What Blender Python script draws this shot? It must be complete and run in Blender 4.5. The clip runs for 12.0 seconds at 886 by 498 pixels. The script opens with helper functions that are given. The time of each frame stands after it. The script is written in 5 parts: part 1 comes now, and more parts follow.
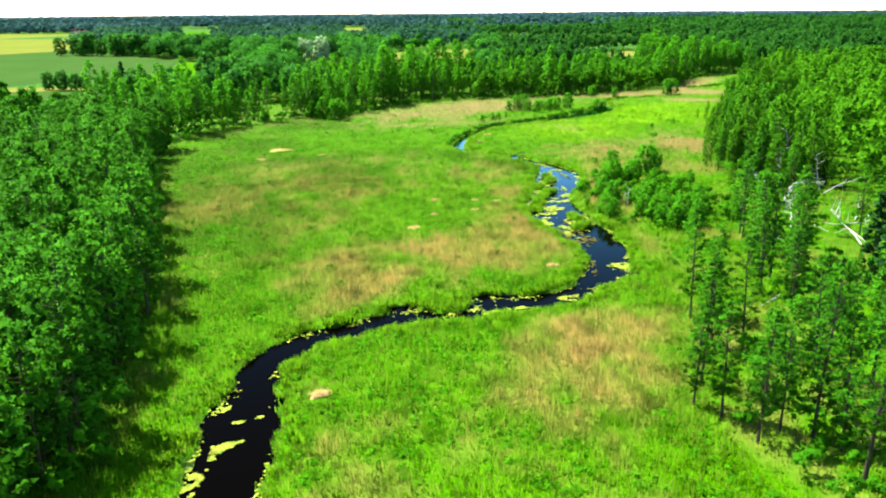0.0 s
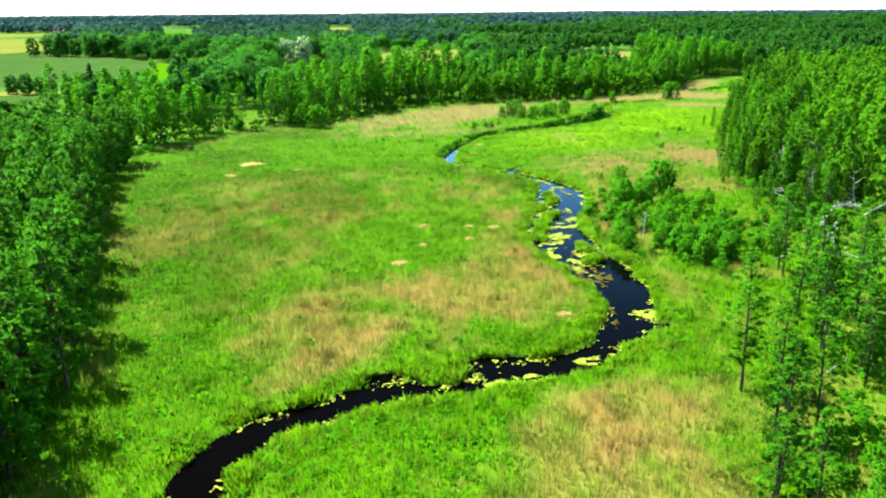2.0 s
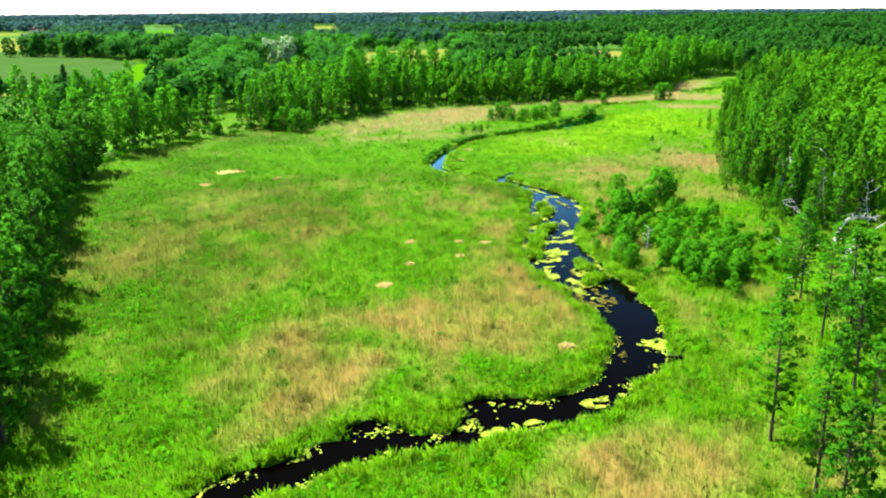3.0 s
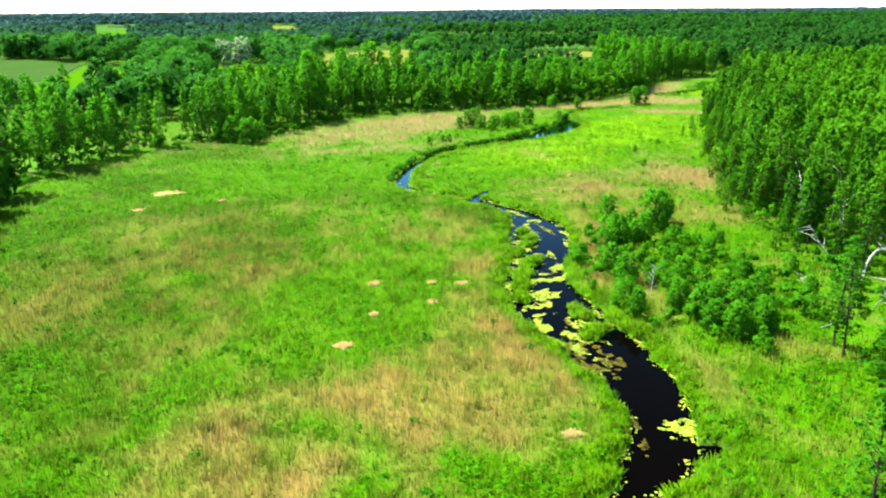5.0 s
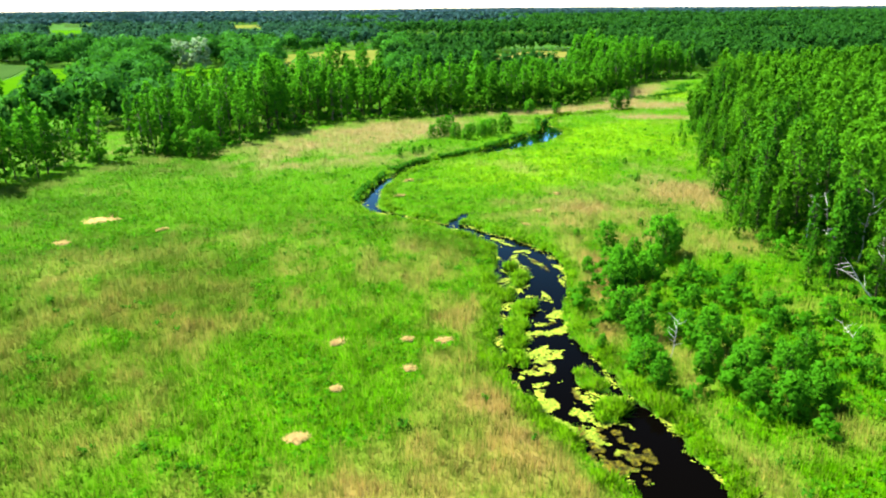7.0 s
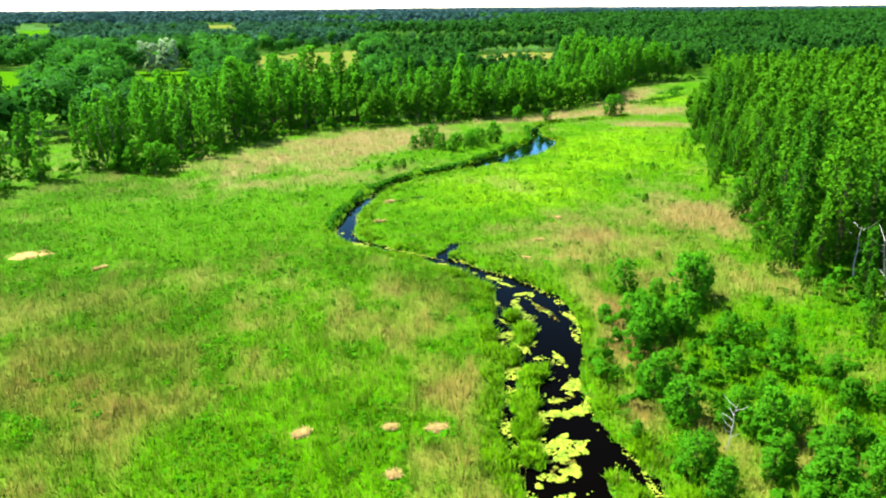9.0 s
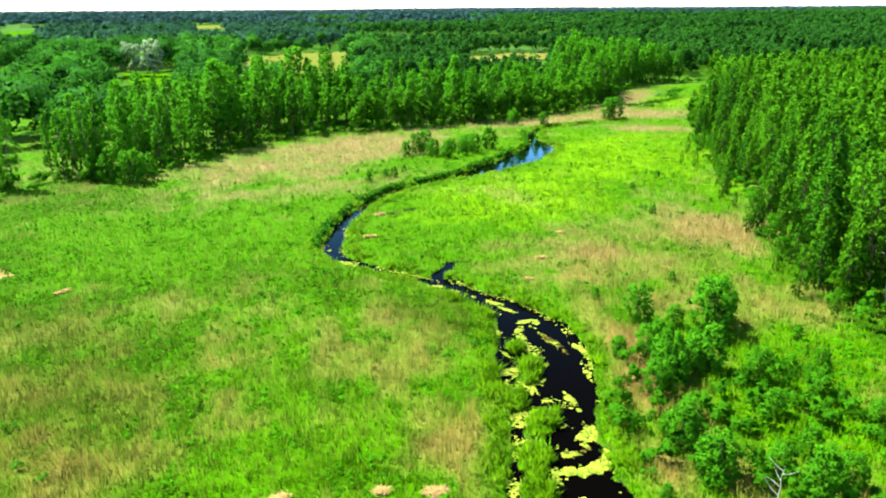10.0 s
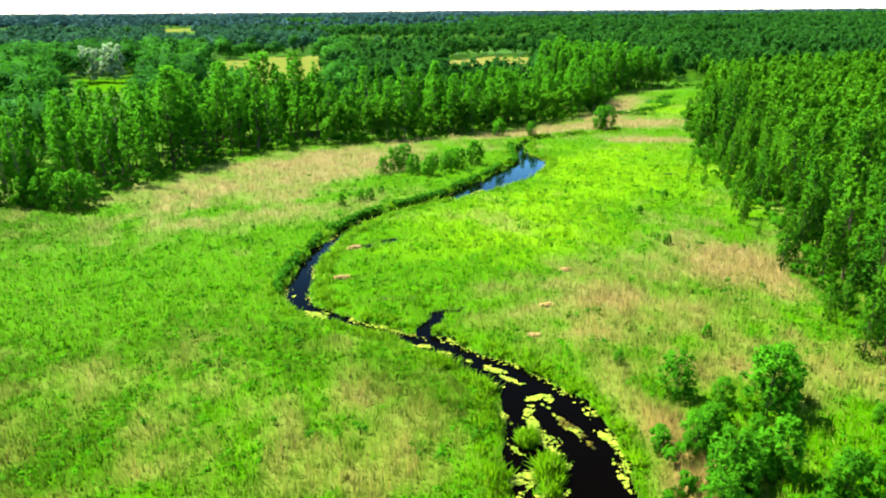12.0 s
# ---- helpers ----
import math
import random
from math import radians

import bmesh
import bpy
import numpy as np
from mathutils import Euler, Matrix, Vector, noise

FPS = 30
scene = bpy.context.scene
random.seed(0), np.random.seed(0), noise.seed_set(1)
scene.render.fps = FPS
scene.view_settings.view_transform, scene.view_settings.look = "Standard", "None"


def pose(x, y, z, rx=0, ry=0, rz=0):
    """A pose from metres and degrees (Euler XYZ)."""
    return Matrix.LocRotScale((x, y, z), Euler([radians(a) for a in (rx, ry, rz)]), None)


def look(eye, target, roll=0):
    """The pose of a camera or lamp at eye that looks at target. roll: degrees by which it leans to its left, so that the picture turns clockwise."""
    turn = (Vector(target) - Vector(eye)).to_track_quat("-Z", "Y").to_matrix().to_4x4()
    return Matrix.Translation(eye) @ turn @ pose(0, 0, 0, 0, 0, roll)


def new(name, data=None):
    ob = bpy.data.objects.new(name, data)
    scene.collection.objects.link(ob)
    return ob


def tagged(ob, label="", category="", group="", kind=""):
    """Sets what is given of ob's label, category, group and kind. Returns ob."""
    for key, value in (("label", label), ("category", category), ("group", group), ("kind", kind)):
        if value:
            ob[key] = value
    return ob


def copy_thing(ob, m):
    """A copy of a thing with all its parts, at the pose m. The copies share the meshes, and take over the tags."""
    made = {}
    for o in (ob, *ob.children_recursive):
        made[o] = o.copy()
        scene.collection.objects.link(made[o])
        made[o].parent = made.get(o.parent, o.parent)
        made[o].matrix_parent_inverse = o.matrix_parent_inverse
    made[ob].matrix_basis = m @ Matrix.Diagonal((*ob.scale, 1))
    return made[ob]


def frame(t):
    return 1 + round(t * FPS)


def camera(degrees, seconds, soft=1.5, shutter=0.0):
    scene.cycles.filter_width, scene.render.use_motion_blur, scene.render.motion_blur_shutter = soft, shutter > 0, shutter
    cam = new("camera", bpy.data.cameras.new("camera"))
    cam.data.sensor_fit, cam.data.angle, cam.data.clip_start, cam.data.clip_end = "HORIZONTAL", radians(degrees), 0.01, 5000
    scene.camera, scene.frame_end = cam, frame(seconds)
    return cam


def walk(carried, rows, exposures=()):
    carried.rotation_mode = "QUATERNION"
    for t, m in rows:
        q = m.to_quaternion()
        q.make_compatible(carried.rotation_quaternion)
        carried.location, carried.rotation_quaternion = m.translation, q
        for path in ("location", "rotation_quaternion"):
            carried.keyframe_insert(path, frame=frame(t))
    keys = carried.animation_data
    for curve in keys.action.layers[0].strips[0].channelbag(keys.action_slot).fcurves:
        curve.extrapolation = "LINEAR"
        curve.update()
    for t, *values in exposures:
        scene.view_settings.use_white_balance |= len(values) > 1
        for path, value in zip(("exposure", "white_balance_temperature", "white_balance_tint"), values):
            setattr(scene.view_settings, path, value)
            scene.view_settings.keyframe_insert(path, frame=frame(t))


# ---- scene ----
cam = camera(59.0, 12.0, soft=2.1)
PATH = [
    (0, (1.04, -1.40, 38.52), (1.016, 8.159, 35.583), -0.50),
    (0.5, (0.95, 3.96, 38.53), (0.952, 13.518, 35.591), -0.49),
    (1, (0.86, 9.31, 38.55), (0.885, 18.866, 35.605), -0.49),
    (1.5, (0.76, 14.64, 38.57), (0.831, 24.195, 35.622), -0.48),
    (2, (0.67, 19.95, 38.59), (0.801, 29.505, 35.642), -0.48),
    (2.5, (0.59, 25.26, 38.62), (0.802, 34.811, 35.665), -0.47),
    (3, (0.54, 30.55, 38.65), (0.841, 40.096, 35.688), -0.47),
    (5, (0.65, 51.66, 38.74), (1.398, 61.178, 35.766), -0.45),
    (5.5, (0.78, 56.92, 38.76), (1.638, 66.426, 35.777), -0.45),
    (6, (0.96, 62.18, 38.77), (1.917, 71.675, 35.782), -0.44),
    (6.5, (1.18, 67.44, 38.77), (2.233, 76.924, 35.779), -0.43),
    (7, (1.45, 72.70, 38.76), (2.585, 82.175, 35.769), -0.43),
    (9, (2.97, 93.77, 38.62), (4.353, 103.210, 35.625), -0.41),
    (9.5, (3.45, 99.05, 38.55), (4.882, 108.484, 35.558), -0.41),
    (10, (3.95, 104.34, 38.47), (5.442, 113.764, 35.476), -0.40),
    (10.5, (4.48, 109.64, 38.37), (6.031, 119.055, 35.378), -0.40),
    (11, (5.03, 114.95, 38.24), (6.646, 124.359, 35.264), -0.39),
    (11.5, (5.58, 120.27, 38.10), (7.275, 129.667, 35.131), -0.39),
    (12, (6.13, 125.61, 37.94), (7.913, 134.994, 34.979), -0.38),
]
walk(cam, [(t, look(eye, target, roll)) for t, eye, target, roll in PATH], [(0, 2.44), (6, 2.37), (12, 2.30)])

# ---- world, sun, exposure ----
SUN_FROM = Vector((-0.45, 0.24, 0.86)).normalized()
world = bpy.data.worlds.new("summer_sky")
scene.world = world
world.use_nodes = True
_nt = world.node_tree
_sky = _nt.nodes.new("ShaderNodeTexSky")
_sky.sky_type = "NISHITA"
_sky.sun_disc = False
_sky.sun_elevation = math.asin(SUN_FROM.z)
_sky.sun_rotation = math.atan2(SUN_FROM.x, SUN_FROM.y)
_sky.air_density, _sky.dust_density, _sky.ozone_density = 1.0, 0.0, 2.0
_bg = _nt.nodes["Background"]
_bg.inputs["Strength"].default_value = 0.095
_nt.links.new(_sky.outputs[0], _bg.inputs["Color"])
_sun = bpy.data.lights.new("sun", "SUN")
_sun.energy, _sun.angle, _sun.color = 4.1, radians(0.53), (1.0, 0.95, 0.86)
new("sun", _sun).matrix_world = look(SUN_FROM * 200, (0, 0, 0))


# ---- materials ----
def material(name):
    m = bpy.data.materials.new(name)
    m.use_nodes = True
    m.node_tree.nodes.clear()
    return m, m.node_tree.nodes, m.node_tree.links


def mixed(n, l, fac, a, b, mode="MIX"):
    """A colour mix node: fac, a and b are sockets or values."""
    node = n.new("ShaderNodeMix")
    node.data_type, node.blend_type = "RGBA", mode
    for key, v in ((0, fac), (6, a), (7, b)):
        if isinstance(v, bpy.types.NodeSocket):
            l.new(v, node.inputs[key])
        else:
            node.inputs[key].default_value = v if key == 0 else (*v, 1.0)
    return node.outputs[2]


def spread(n, l, socket, lo, hi, to_lo=0.0, to_hi=1.0):
    node = n.new("ShaderNodeMapRange")
    l.new(socket, node.inputs[0])
    for k, v in zip((1, 2, 3, 4), (lo, hi, to_lo, to_hi)):
        node.inputs[k].default_value = v
    return node.outputs[0]


def grain(n, l, scale, detail=4.0, rough=0.6, stretch=None):
    tc = n.new("ShaderNodeTexCoord")
    node = n.new("ShaderNodeTexNoise")
    node.inputs["Scale"].default_value = scale
    node.inputs["Detail"].default_value = detail
    node.inputs["Roughness"].default_value = rough
    if stretch:
        mp = n.new("ShaderNodeMapping")
        mp.inputs["Scale"].default_value = stretch
        l.new(tc.outputs["Object"], mp.inputs[0])
        l.new(mp.outputs[0], node.inputs["Vector"])
    else:
        l.new(tc.outputs["Object"], node.inputs["Vector"])
    return node.outputs["Fac"]


def attribute(n, name):
    a = n.new("ShaderNodeAttribute")
    a.attribute_name = name
    return a.outputs["Fac"]


def finish(n, l, colour, rough=0.7, bump=None, bump_size=0.05, through_light=0.0, through_tint=(1, 1, 1), spec=0.25, spec_tint=(1, 1, 1)):
    bsdf = n.new("ShaderNodeBsdfPrincipled")
    bsdf.inputs["Roughness"].default_value = rough
    bsdf.inputs["Specular IOR Level"].default_value = spec
    bsdf.inputs["Specular Tint"].default_value = (*spec_tint, 1)
    l.new(colour, bsdf.inputs["Base Color"])
    if bump is not None:
        b = n.new("ShaderNodeBump")
        b.inputs["Distance"].default_value = bump_size
        b.inputs["Strength"].default_value = 1.0
        l.new(bump, b.inputs["Height"])
        l.new(b.outputs[0], bsdf.inputs["Normal"])
    out = n.new("ShaderNodeOutputMaterial")
    if through_light > 0:
        tr = n.new("ShaderNodeBsdfTranslucent")
        l.new(mixed(n, l, 1.0, colour, through_tint, "MULTIPLY"), tr.inputs["Color"])
        mx = n.new("ShaderNodeMixShader")
        mx.inputs[0].default_value = through_light
        l.new(bsdf.outputs[0], mx.inputs[1])
        l.new(tr.outputs[0], mx.inputs[2])
        l.new(mx.outputs[0], out.inputs[0])
    else:
        l.new(bsdf.outputs[0], out.inputs[0])


def leaf_material(name, dark, light, gloss=0.75, through_light=0.45, leafy=0.35):
    """Foliage: varied from leaf to leaf, from bough to bough and from tree to tree."""
    m, n, l = material(name)
    isl = n.new("ShaderNodeNewGeometry").outputs["Random Per Island"]
    obj = n.new("ShaderNodeObjectInfo").outputs["Random"]
    add = n.new("ShaderNodeMath")
    add.operation = "MULTIPLY_ADD"
    l.new(attribute(n, "tint"), add.inputs[0])
    add.inputs[1].default_value = 1.0 - leafy
    l.new(spread(n, l, isl, 0, 1, 0.0, leafy), add.inputs[2])
    col = mixed(n, l, add.outputs[0], dark, light)
    col = mixed(n, l, spread(n, l, obj, 0, 1, 0.0, 0.45), col, tuple(0.62 * d + 0.2 * c for d, c in zip(dark, light)))
    finish(n, l, col, gloss, through_light=through_light, through_tint=(1.0, 1.0, 0.6), spec=0.03)
    return m


GREEN = (0.041, 0.154, 0.0002)
LUSH = (0.061, 0.205, 0.0002)
LIME = (0.094, 0.230, 0.0004)
TAN = (0.220, 0.160, 0.044)
TAN_PALE = (0.208, 0.174, 0.064)

M_LEAF = leaf_material("alder_leaves", (0.0103, 0.066, 0.0018), (0.0499, 0.215, 0.0045), 0.75, 0.34, 0.25)
M_LEAF_LIGHT = leaf_material("birch_leaves", (0.0275, 0.150, 0.0040), (0.0826, 0.330, 0.0070), 0.75, 0.50)
M_LEAF_ASPEN = leaf_material("aspen_leaves", (0.025, 0.116, 0.0028), (0.078, 0.262, 0.0045), 0.75, 0.42)
M_LEAF_BUSH = leaf_material("willow_leaves", (0.0258, 0.135, 0.0026), (0.0602, 0.255, 0.0045), 0.75, 0.52)
M_LEAF_HERB = leaf_material("herb_leaves", (0.024, 0.130, 0.0012), (0.068, 0.285, 0.0020))
# pale blue: the haze over the far ridge is mixed into the leaf colour
M_LEAF_HAZE_RIDGE = leaf_material("hazed_ridge_leaves", (0.052, 0.112, 0.140), (0.066, 0.132, 0.160), 0.75, 0.3, 0.1)
M_LEAF_SILVER = leaf_material("silver_willow_leaves", (0.14, 0.25, 0.12), (0.27, 0.41, 0.22))
M_LEAF_OAK = leaf_material("oak_leaves", (0.0125, 0.074, 0.010), (0.062, 0.270, 0.017), 0.75, 0.45, 0.15)
M_NEEDLE = leaf_material("spruce_needles", (0.007, 0.036, 0.006), (0.016, 0.065, 0.007), 0.75, 0.1)
M_LEAF_FAR = leaf_material("far_leaves", (0.0155, 0.092, 0.009), (0.0482, 0.215, 0.013), 0.75, 0.45, 0.15)
M_LEAF_HILL = leaf_material("hill_leaves", (0.011, 0.066, 0.008), (0.032, 0.142, 0.012), 0.75, 0.45, 0.15)
# these two carry the blue haze of distance in their leaf colours
M_LEAF_HAZE_NEAR = leaf_material("hazed_far_leaves", (0.017, 0.068, 0.036), (0.028, 0.098, 0.046), 0.75, 0.45, 0.12)
M_LEAF_HAZE_FAR = leaf_material("hazed_horizon_leaves", (0.020, 0.066, 0.062), (0.034, 0.092, 0.084), 0.75, 0.3, 0.1)


def bark_material(name, a, b, scale):
    m, n, l = material(name)
    g = grain(n, l, scale, 5, 0.65, (1, 1, 0.3))
    col = mixed(n, l, spread(n, l, g, 0.35, 0.65), a, b)
    finish(n, l, col, 0.85, g, 0.03)
    return m


M_BARK = bark_material("alder_bark", (0.022, 0.017, 0.008), (0.052, 0.042, 0.020), 6)
M_BARK_PALE = bark_material("birch_bark", (0.050, 0.042, 0.026), (0.15, 0.13, 0.09), 4)
M_DEADWOOD = bark_material("bleached_wood", (0.24, 0.23, 0.19), (0.42, 0.41, 0.35), 5)


def straw_colour(n, l, fac, low, high):
    """Dry reed: orange straw on the lower meadow, bleached and paler up the valley."""
    tc = n.new("ShaderNodeTexCoord")
    xyz = n.new("ShaderNodeSeparateXYZ")
    l.new(tc.outputs["Object"], xyz.inputs[0])
    up = spread(n, l, xyz.outputs[1], 170, 270)
    tan = mixed(n, l, up, TAN, TAN_PALE)
    tan = mixed(n, l, fac, mixed(n, l, 1.0, tan, (low, low, low), "MULTIPLY"), mixed(n, l, 1.0, tan, (high, high, high), "MULTIPLY"))
    return mixed(n, l, spread(n, l, attribute(n, "dull"), 0, 1, 0.0, 0.55), tan, (0.062, 0.082, 0.006))


def meadow_material():
    """Soil and low sward: green to straw by the cover that grows there."""
    m, n, l = material("meadow_sward")
    big = grain(n, l, 0.09, 4, 0.6)
    fine = grain(n, l, 2.2, 6, 0.7)
    mid = grain(n, l, 0.55, 5, 0.65)
    green = mixed(n, l, spread(n, l, big, 0.35, 0.65), GREEN, LUSH)
    # darker than the stems above: litter, and shade between stems put into the colour
    green = mixed(n, l, spread(n, l, fine, 0.35, 0.7), tuple(0.62 * c for c in GREEN), green)
    tan = straw_colour(n, l, spread(n, l, fine, 0.3, 0.7), 0.66, 0.9)
    green = mixed(n, l, attribute(n, "lime"), green, LIME)
    # dull patches: own dull green, plus dimming put into the colour
    green = mixed(n, l, attribute(n, "dull"), green, tuple(0.68 * c for c in GREEN))
    col = mixed(n, l, attribute(n, "dry"), green, tan)
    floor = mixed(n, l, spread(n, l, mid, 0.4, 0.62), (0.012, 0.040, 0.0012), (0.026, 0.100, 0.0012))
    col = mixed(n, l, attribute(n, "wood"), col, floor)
    col = mixed(n, l, attribute(n, "mud"), col, (0.028, 0.022, 0.014))
    finish(n, l, col, 0.8, fine, 0.10, spec=0.04, spec_tint=(0.8, 1.0, 0.05))
    return m


def reed_material():
    """Stems and blades, green at the lush end and straw at the dry end."""
    m, n, l = material("reed_stems")
    isl = n.new("ShaderNodeNewGeometry").outputs["Random Per Island"]
    green = mixed(n, l, isl, GREEN, tuple(1.12 * c for c in LUSH))
    green = mixed(n, l, attribute(n, "lime"), green, LIME)
    green = mixed(n, l, attribute(n, "dull"), green, tuple(0.68 * c for c in GREEN))
    tan = straw_colour(n, l, isl, 0.8, 1.12)
    col = mixed(n, l, attribute(n, "dry"), green, tan)
    hue = attribute(n, "hue")
    col = mixed(n, l, spread(n, l, hue, 0.5, 0.0, 0.0, 0.60), col, tuple(0.5 * c for c in GREEN))
    col = mixed(n, l, spread(n, l, hue, 0.5, 1.0, 0.0, 0.50), col, mixed(n, l, 1.0, col, (1.75, 1.6, 1.5), "MULTIPLY"))
    finish(n, l, col, 0.6, through_light=0.45, through_tint=(1, 1, 0.6), spec=0.09, spec_tint=(0.8, 1.0, 0.05))
    return m


def water_material():
    m, n, l = material("peat_water")
    tc = n.new("ShaderNodeTexCoord")
    tex = n.new("ShaderNodeTexNoise")
    tex.inputs["Scale"].default_value = 1.6
    tex.inputs["Detail"].default_value = 3
    l.new(tc.outputs["Object"], tex.inputs["Vector"])
    b = n.new("ShaderNodeBump")
    b.inputs["Distance"].default_value = 0.004
    l.new(tex.outputs["Fac"], b.inputs["Height"])
    fres = n.new("ShaderNodeFresnel")
    fres.inputs["IOR"].default_value = 1.33
    l.new(b.outputs[0], fres.inputs["Normal"])
    steep = n.new("ShaderNodeMath")
    steep.operation = "POWER"
    l.new(fres.outputs[0], steep.inputs[0])
    steep.inputs[1].default_value = 3.0
    gain = n.new("ShaderNodeMath")
    gain.operation, gain.use_clamp = "MULTIPLY", True
    l.new(steep.outputs[0], gain.inputs[0])
    gain.inputs[1].default_value = 8.5
    peat = n.new("ShaderNodeBsdfDiffuse")
    peat.inputs["Color"].default_value = (0.0008, 0.0006, 0.0004, 1)
    gloss = n.new("ShaderNodeBsdfGlossy")
    gloss.inputs["Roughness"].default_value = 0.03
    gloss.inputs["Color"].default_value = (0.36, 0.80, 1.0, 1)
    l.new(b.outputs[0], gloss.inputs["Normal"])
    mx = n.new("ShaderNodeMixShader")
    l.new(gain.outputs[0], mx.inputs[0])
    l.new(peat.outputs[0], mx.inputs[1])
    l.new(gloss.outputs[0], mx.inputs[2])
    out = n.new("ShaderNodeOutputMaterial")
    l.new(mx.outputs[0], out.inputs[0])
    return m


def pad_material():
    m, n, l = material("lily_pads")
    isl = n.new("ShaderNodeNewGeometry").outputs["Random Per Island"]
    col = mixed(n, l, spread(n, l, isl, 0.0, 1.0), (0.06, 0.14, 0.004), (0.33, 0.36, 0.036))
    col = mixed(n, l, spread(n, l, grain(n, l, 0.9, 3), 0.42, 0.66, 0.0, 0.55), col, (0.060, 0.105, 0.006))
    brown = mixed(n, l, isl, (0.012, 0.012, 0.001), (0.120, 0.105, 0.005))
    brown = mixed(n, l, spread(n, l, grain(n, l, 1.6, 3), 0.45, 0.60), brown, (0.014, 0.013, 0.001))
    col = mixed(n, l, spread(n, l, attribute(n, "sunk"), 0.35, 0.75), col, brown)
    finish(n, l, col, 0.6, spec=0.05)
    return m


def crop_material(name, a, b, rows=(1, 1, 1)):
    m, n, l = material(name)
    g = grain(n, l, 0.02, 4, 0.6)
    f = grain(n, l, 0.6, 5, 0.7, rows)
    col = mixed(n, l, spread(n, l, g, 0.3, 0.7), a, b)
    col = mixed(n, l, spread(n, l, f, 0.3, 0.7, 0.0, 0.35), col, tuple(0.6 * c for c in a))
    finish(n, l, col, 1.0, f, 0.3, spec=0.0)
    return m


M_MEADOW, M_REED, M_WATER, M_PAD = meadow_material(), reed_material(), water_material(), pad_material()
M_STRAW = crop_material("flattened_straw", (0.30, 0.205, 0.070), (0.44, 0.315, 0.110))
M_CROP_YELLOW = crop_material("ripening_crop", (0.090, 0.118, 0.016), (0.120, 0.132, 0.024), (0.05, 1, 1))
M_CROP_GREY = crop_material("young_grain", (0.027, 0.064, 0.012), (0.034, 0.074, 0.015), (1, 0.05, 1))
M_CROP_GREEN = crop_material("cut_grass", (0.034, 0.118, 0.0015), (0.046, 0.135, 0.002))
M_CROP_TAN = crop_material("straw_field", (0.115, 0.122, 0.020), (0.145, 0.135, 0.036), (0.05, 1, 1))


def paint_material(name, col, col2, scale, rough):
    m, n, l = material(name)
    g = grain(n, l, scale, 4)
    finish(n, l, mixed(n, l, spread(n, l, g, 0.3, 0.7), col, col2), rough, g, 0.02)
    return m


M_PLASTER = paint_material("lime_plaster", (0.62, 0.58, 0.50), (0.75, 0.71, 0.64), 0.7, 0.9)
M_ROOF = paint_material("clay_tiles", (0.22, 0.09, 0.06), (0.30, 0.125, 0.08), 1.2, 0.8)
M_PANE = paint_material("window_pane", (0.03, 0.04, 0.05), (0.05, 0.06, 0.07), 1.0, 0.1)


# ---- plan: river, pools, cover ----
# centre line of the river: x, y, width
RIVER_LOWER = [
    (8, -190, 7), (-6, -120, 7), (-12, -70, 6.5), (-10, -30, 7), (-15, 5, 7), (-18, 36, 7), (-18.5, 57, 7.5), (-19, 64, 8), (-20, 69.5, 7.5), (-19.6, 75, 5.6), (-20.3, 81, 5),
    (-18, 86, 4.8), (-14.5, 90, 4.6), (-9.5, 93.4, 5.2), (-4.5, 96.0, 5.2), (0.5, 97.4, 4.8), (4, 99.0, 6.2), (8, 100.4, 6.4),
    (13.5, 101.8, 4.8), (18.3, 104.2, 5.2), (22.4, 107.8, 5.8), (25.4, 113.5, 6.2), (27.6, 120, 6.2), (28.4, 126, 7.4), (28.2, 130, 8.4),
]
RIVER_UPPER = [
    (28.2, 130, 8.4), (27.2, 134.5, 9.6), (26.2, 140.5, 10.4), (24.3, 147, 11), (23.6, 153, 11.4), (23.4, 161, 9.2), (25.2, 170, 9.2), (27.0, 177, 10),
    (28.2, 183.5, 10.4), (29.2, 190, 10), (29.3, 196, 7.4), (27.7, 201.5, 5.4), (24.5, 206.8, 4.4), (21.0, 211.4, 4.6), (17.8, 214.8, 2.4), (12, 220.3, 2.0), (7.6, 224.8, 3),
    (5.4, 230.5, 4.2), (6.0, 239, 3.5), (7.9, 248, 2.9), (13, 261.5, 2.6), (20.5, 273, 2.4), (29, 280, 2.3), (38.5, 286, 4.2),
    (46, 293, 7.2), (54, 301.5, 9.2), (62, 312, 9.6), (67.2, 321, 7.2), (68.2, 333, 3.8), (71.5, 346, 3.4), (80, 355.5, 2.5), (95, 361, 2), (112, 365.5, 1.6),
]
# pools: x, y, half length, half width, turn in degrees
POOLS = [(29.0, 113.5, 2.9, 1.2, 8), (-5.0, 99.2, 2.2, 1.9, 10), (9.2, 102.8, 4.8, 2.4, 0), (21.6, 217.0, 4.2, 1.1, 62), (25.0, 221.8, 2.6, 0.6, 8), (21, 256.2, 2.2, 1.2, 20), (16.4, 253.6, 2.4, 1.3, 10), (12.0, 238.3, 2.6, 0.9, 0),
         (18.2, 227.6, 2.8, 0.7, -12), (94.0, 298, 3.6, 1.2, 0), (135, 403, 6, 3.6, 15), (149, 420, 9, 2.0, 40), (158, 436, 9, 1.8, 40)]
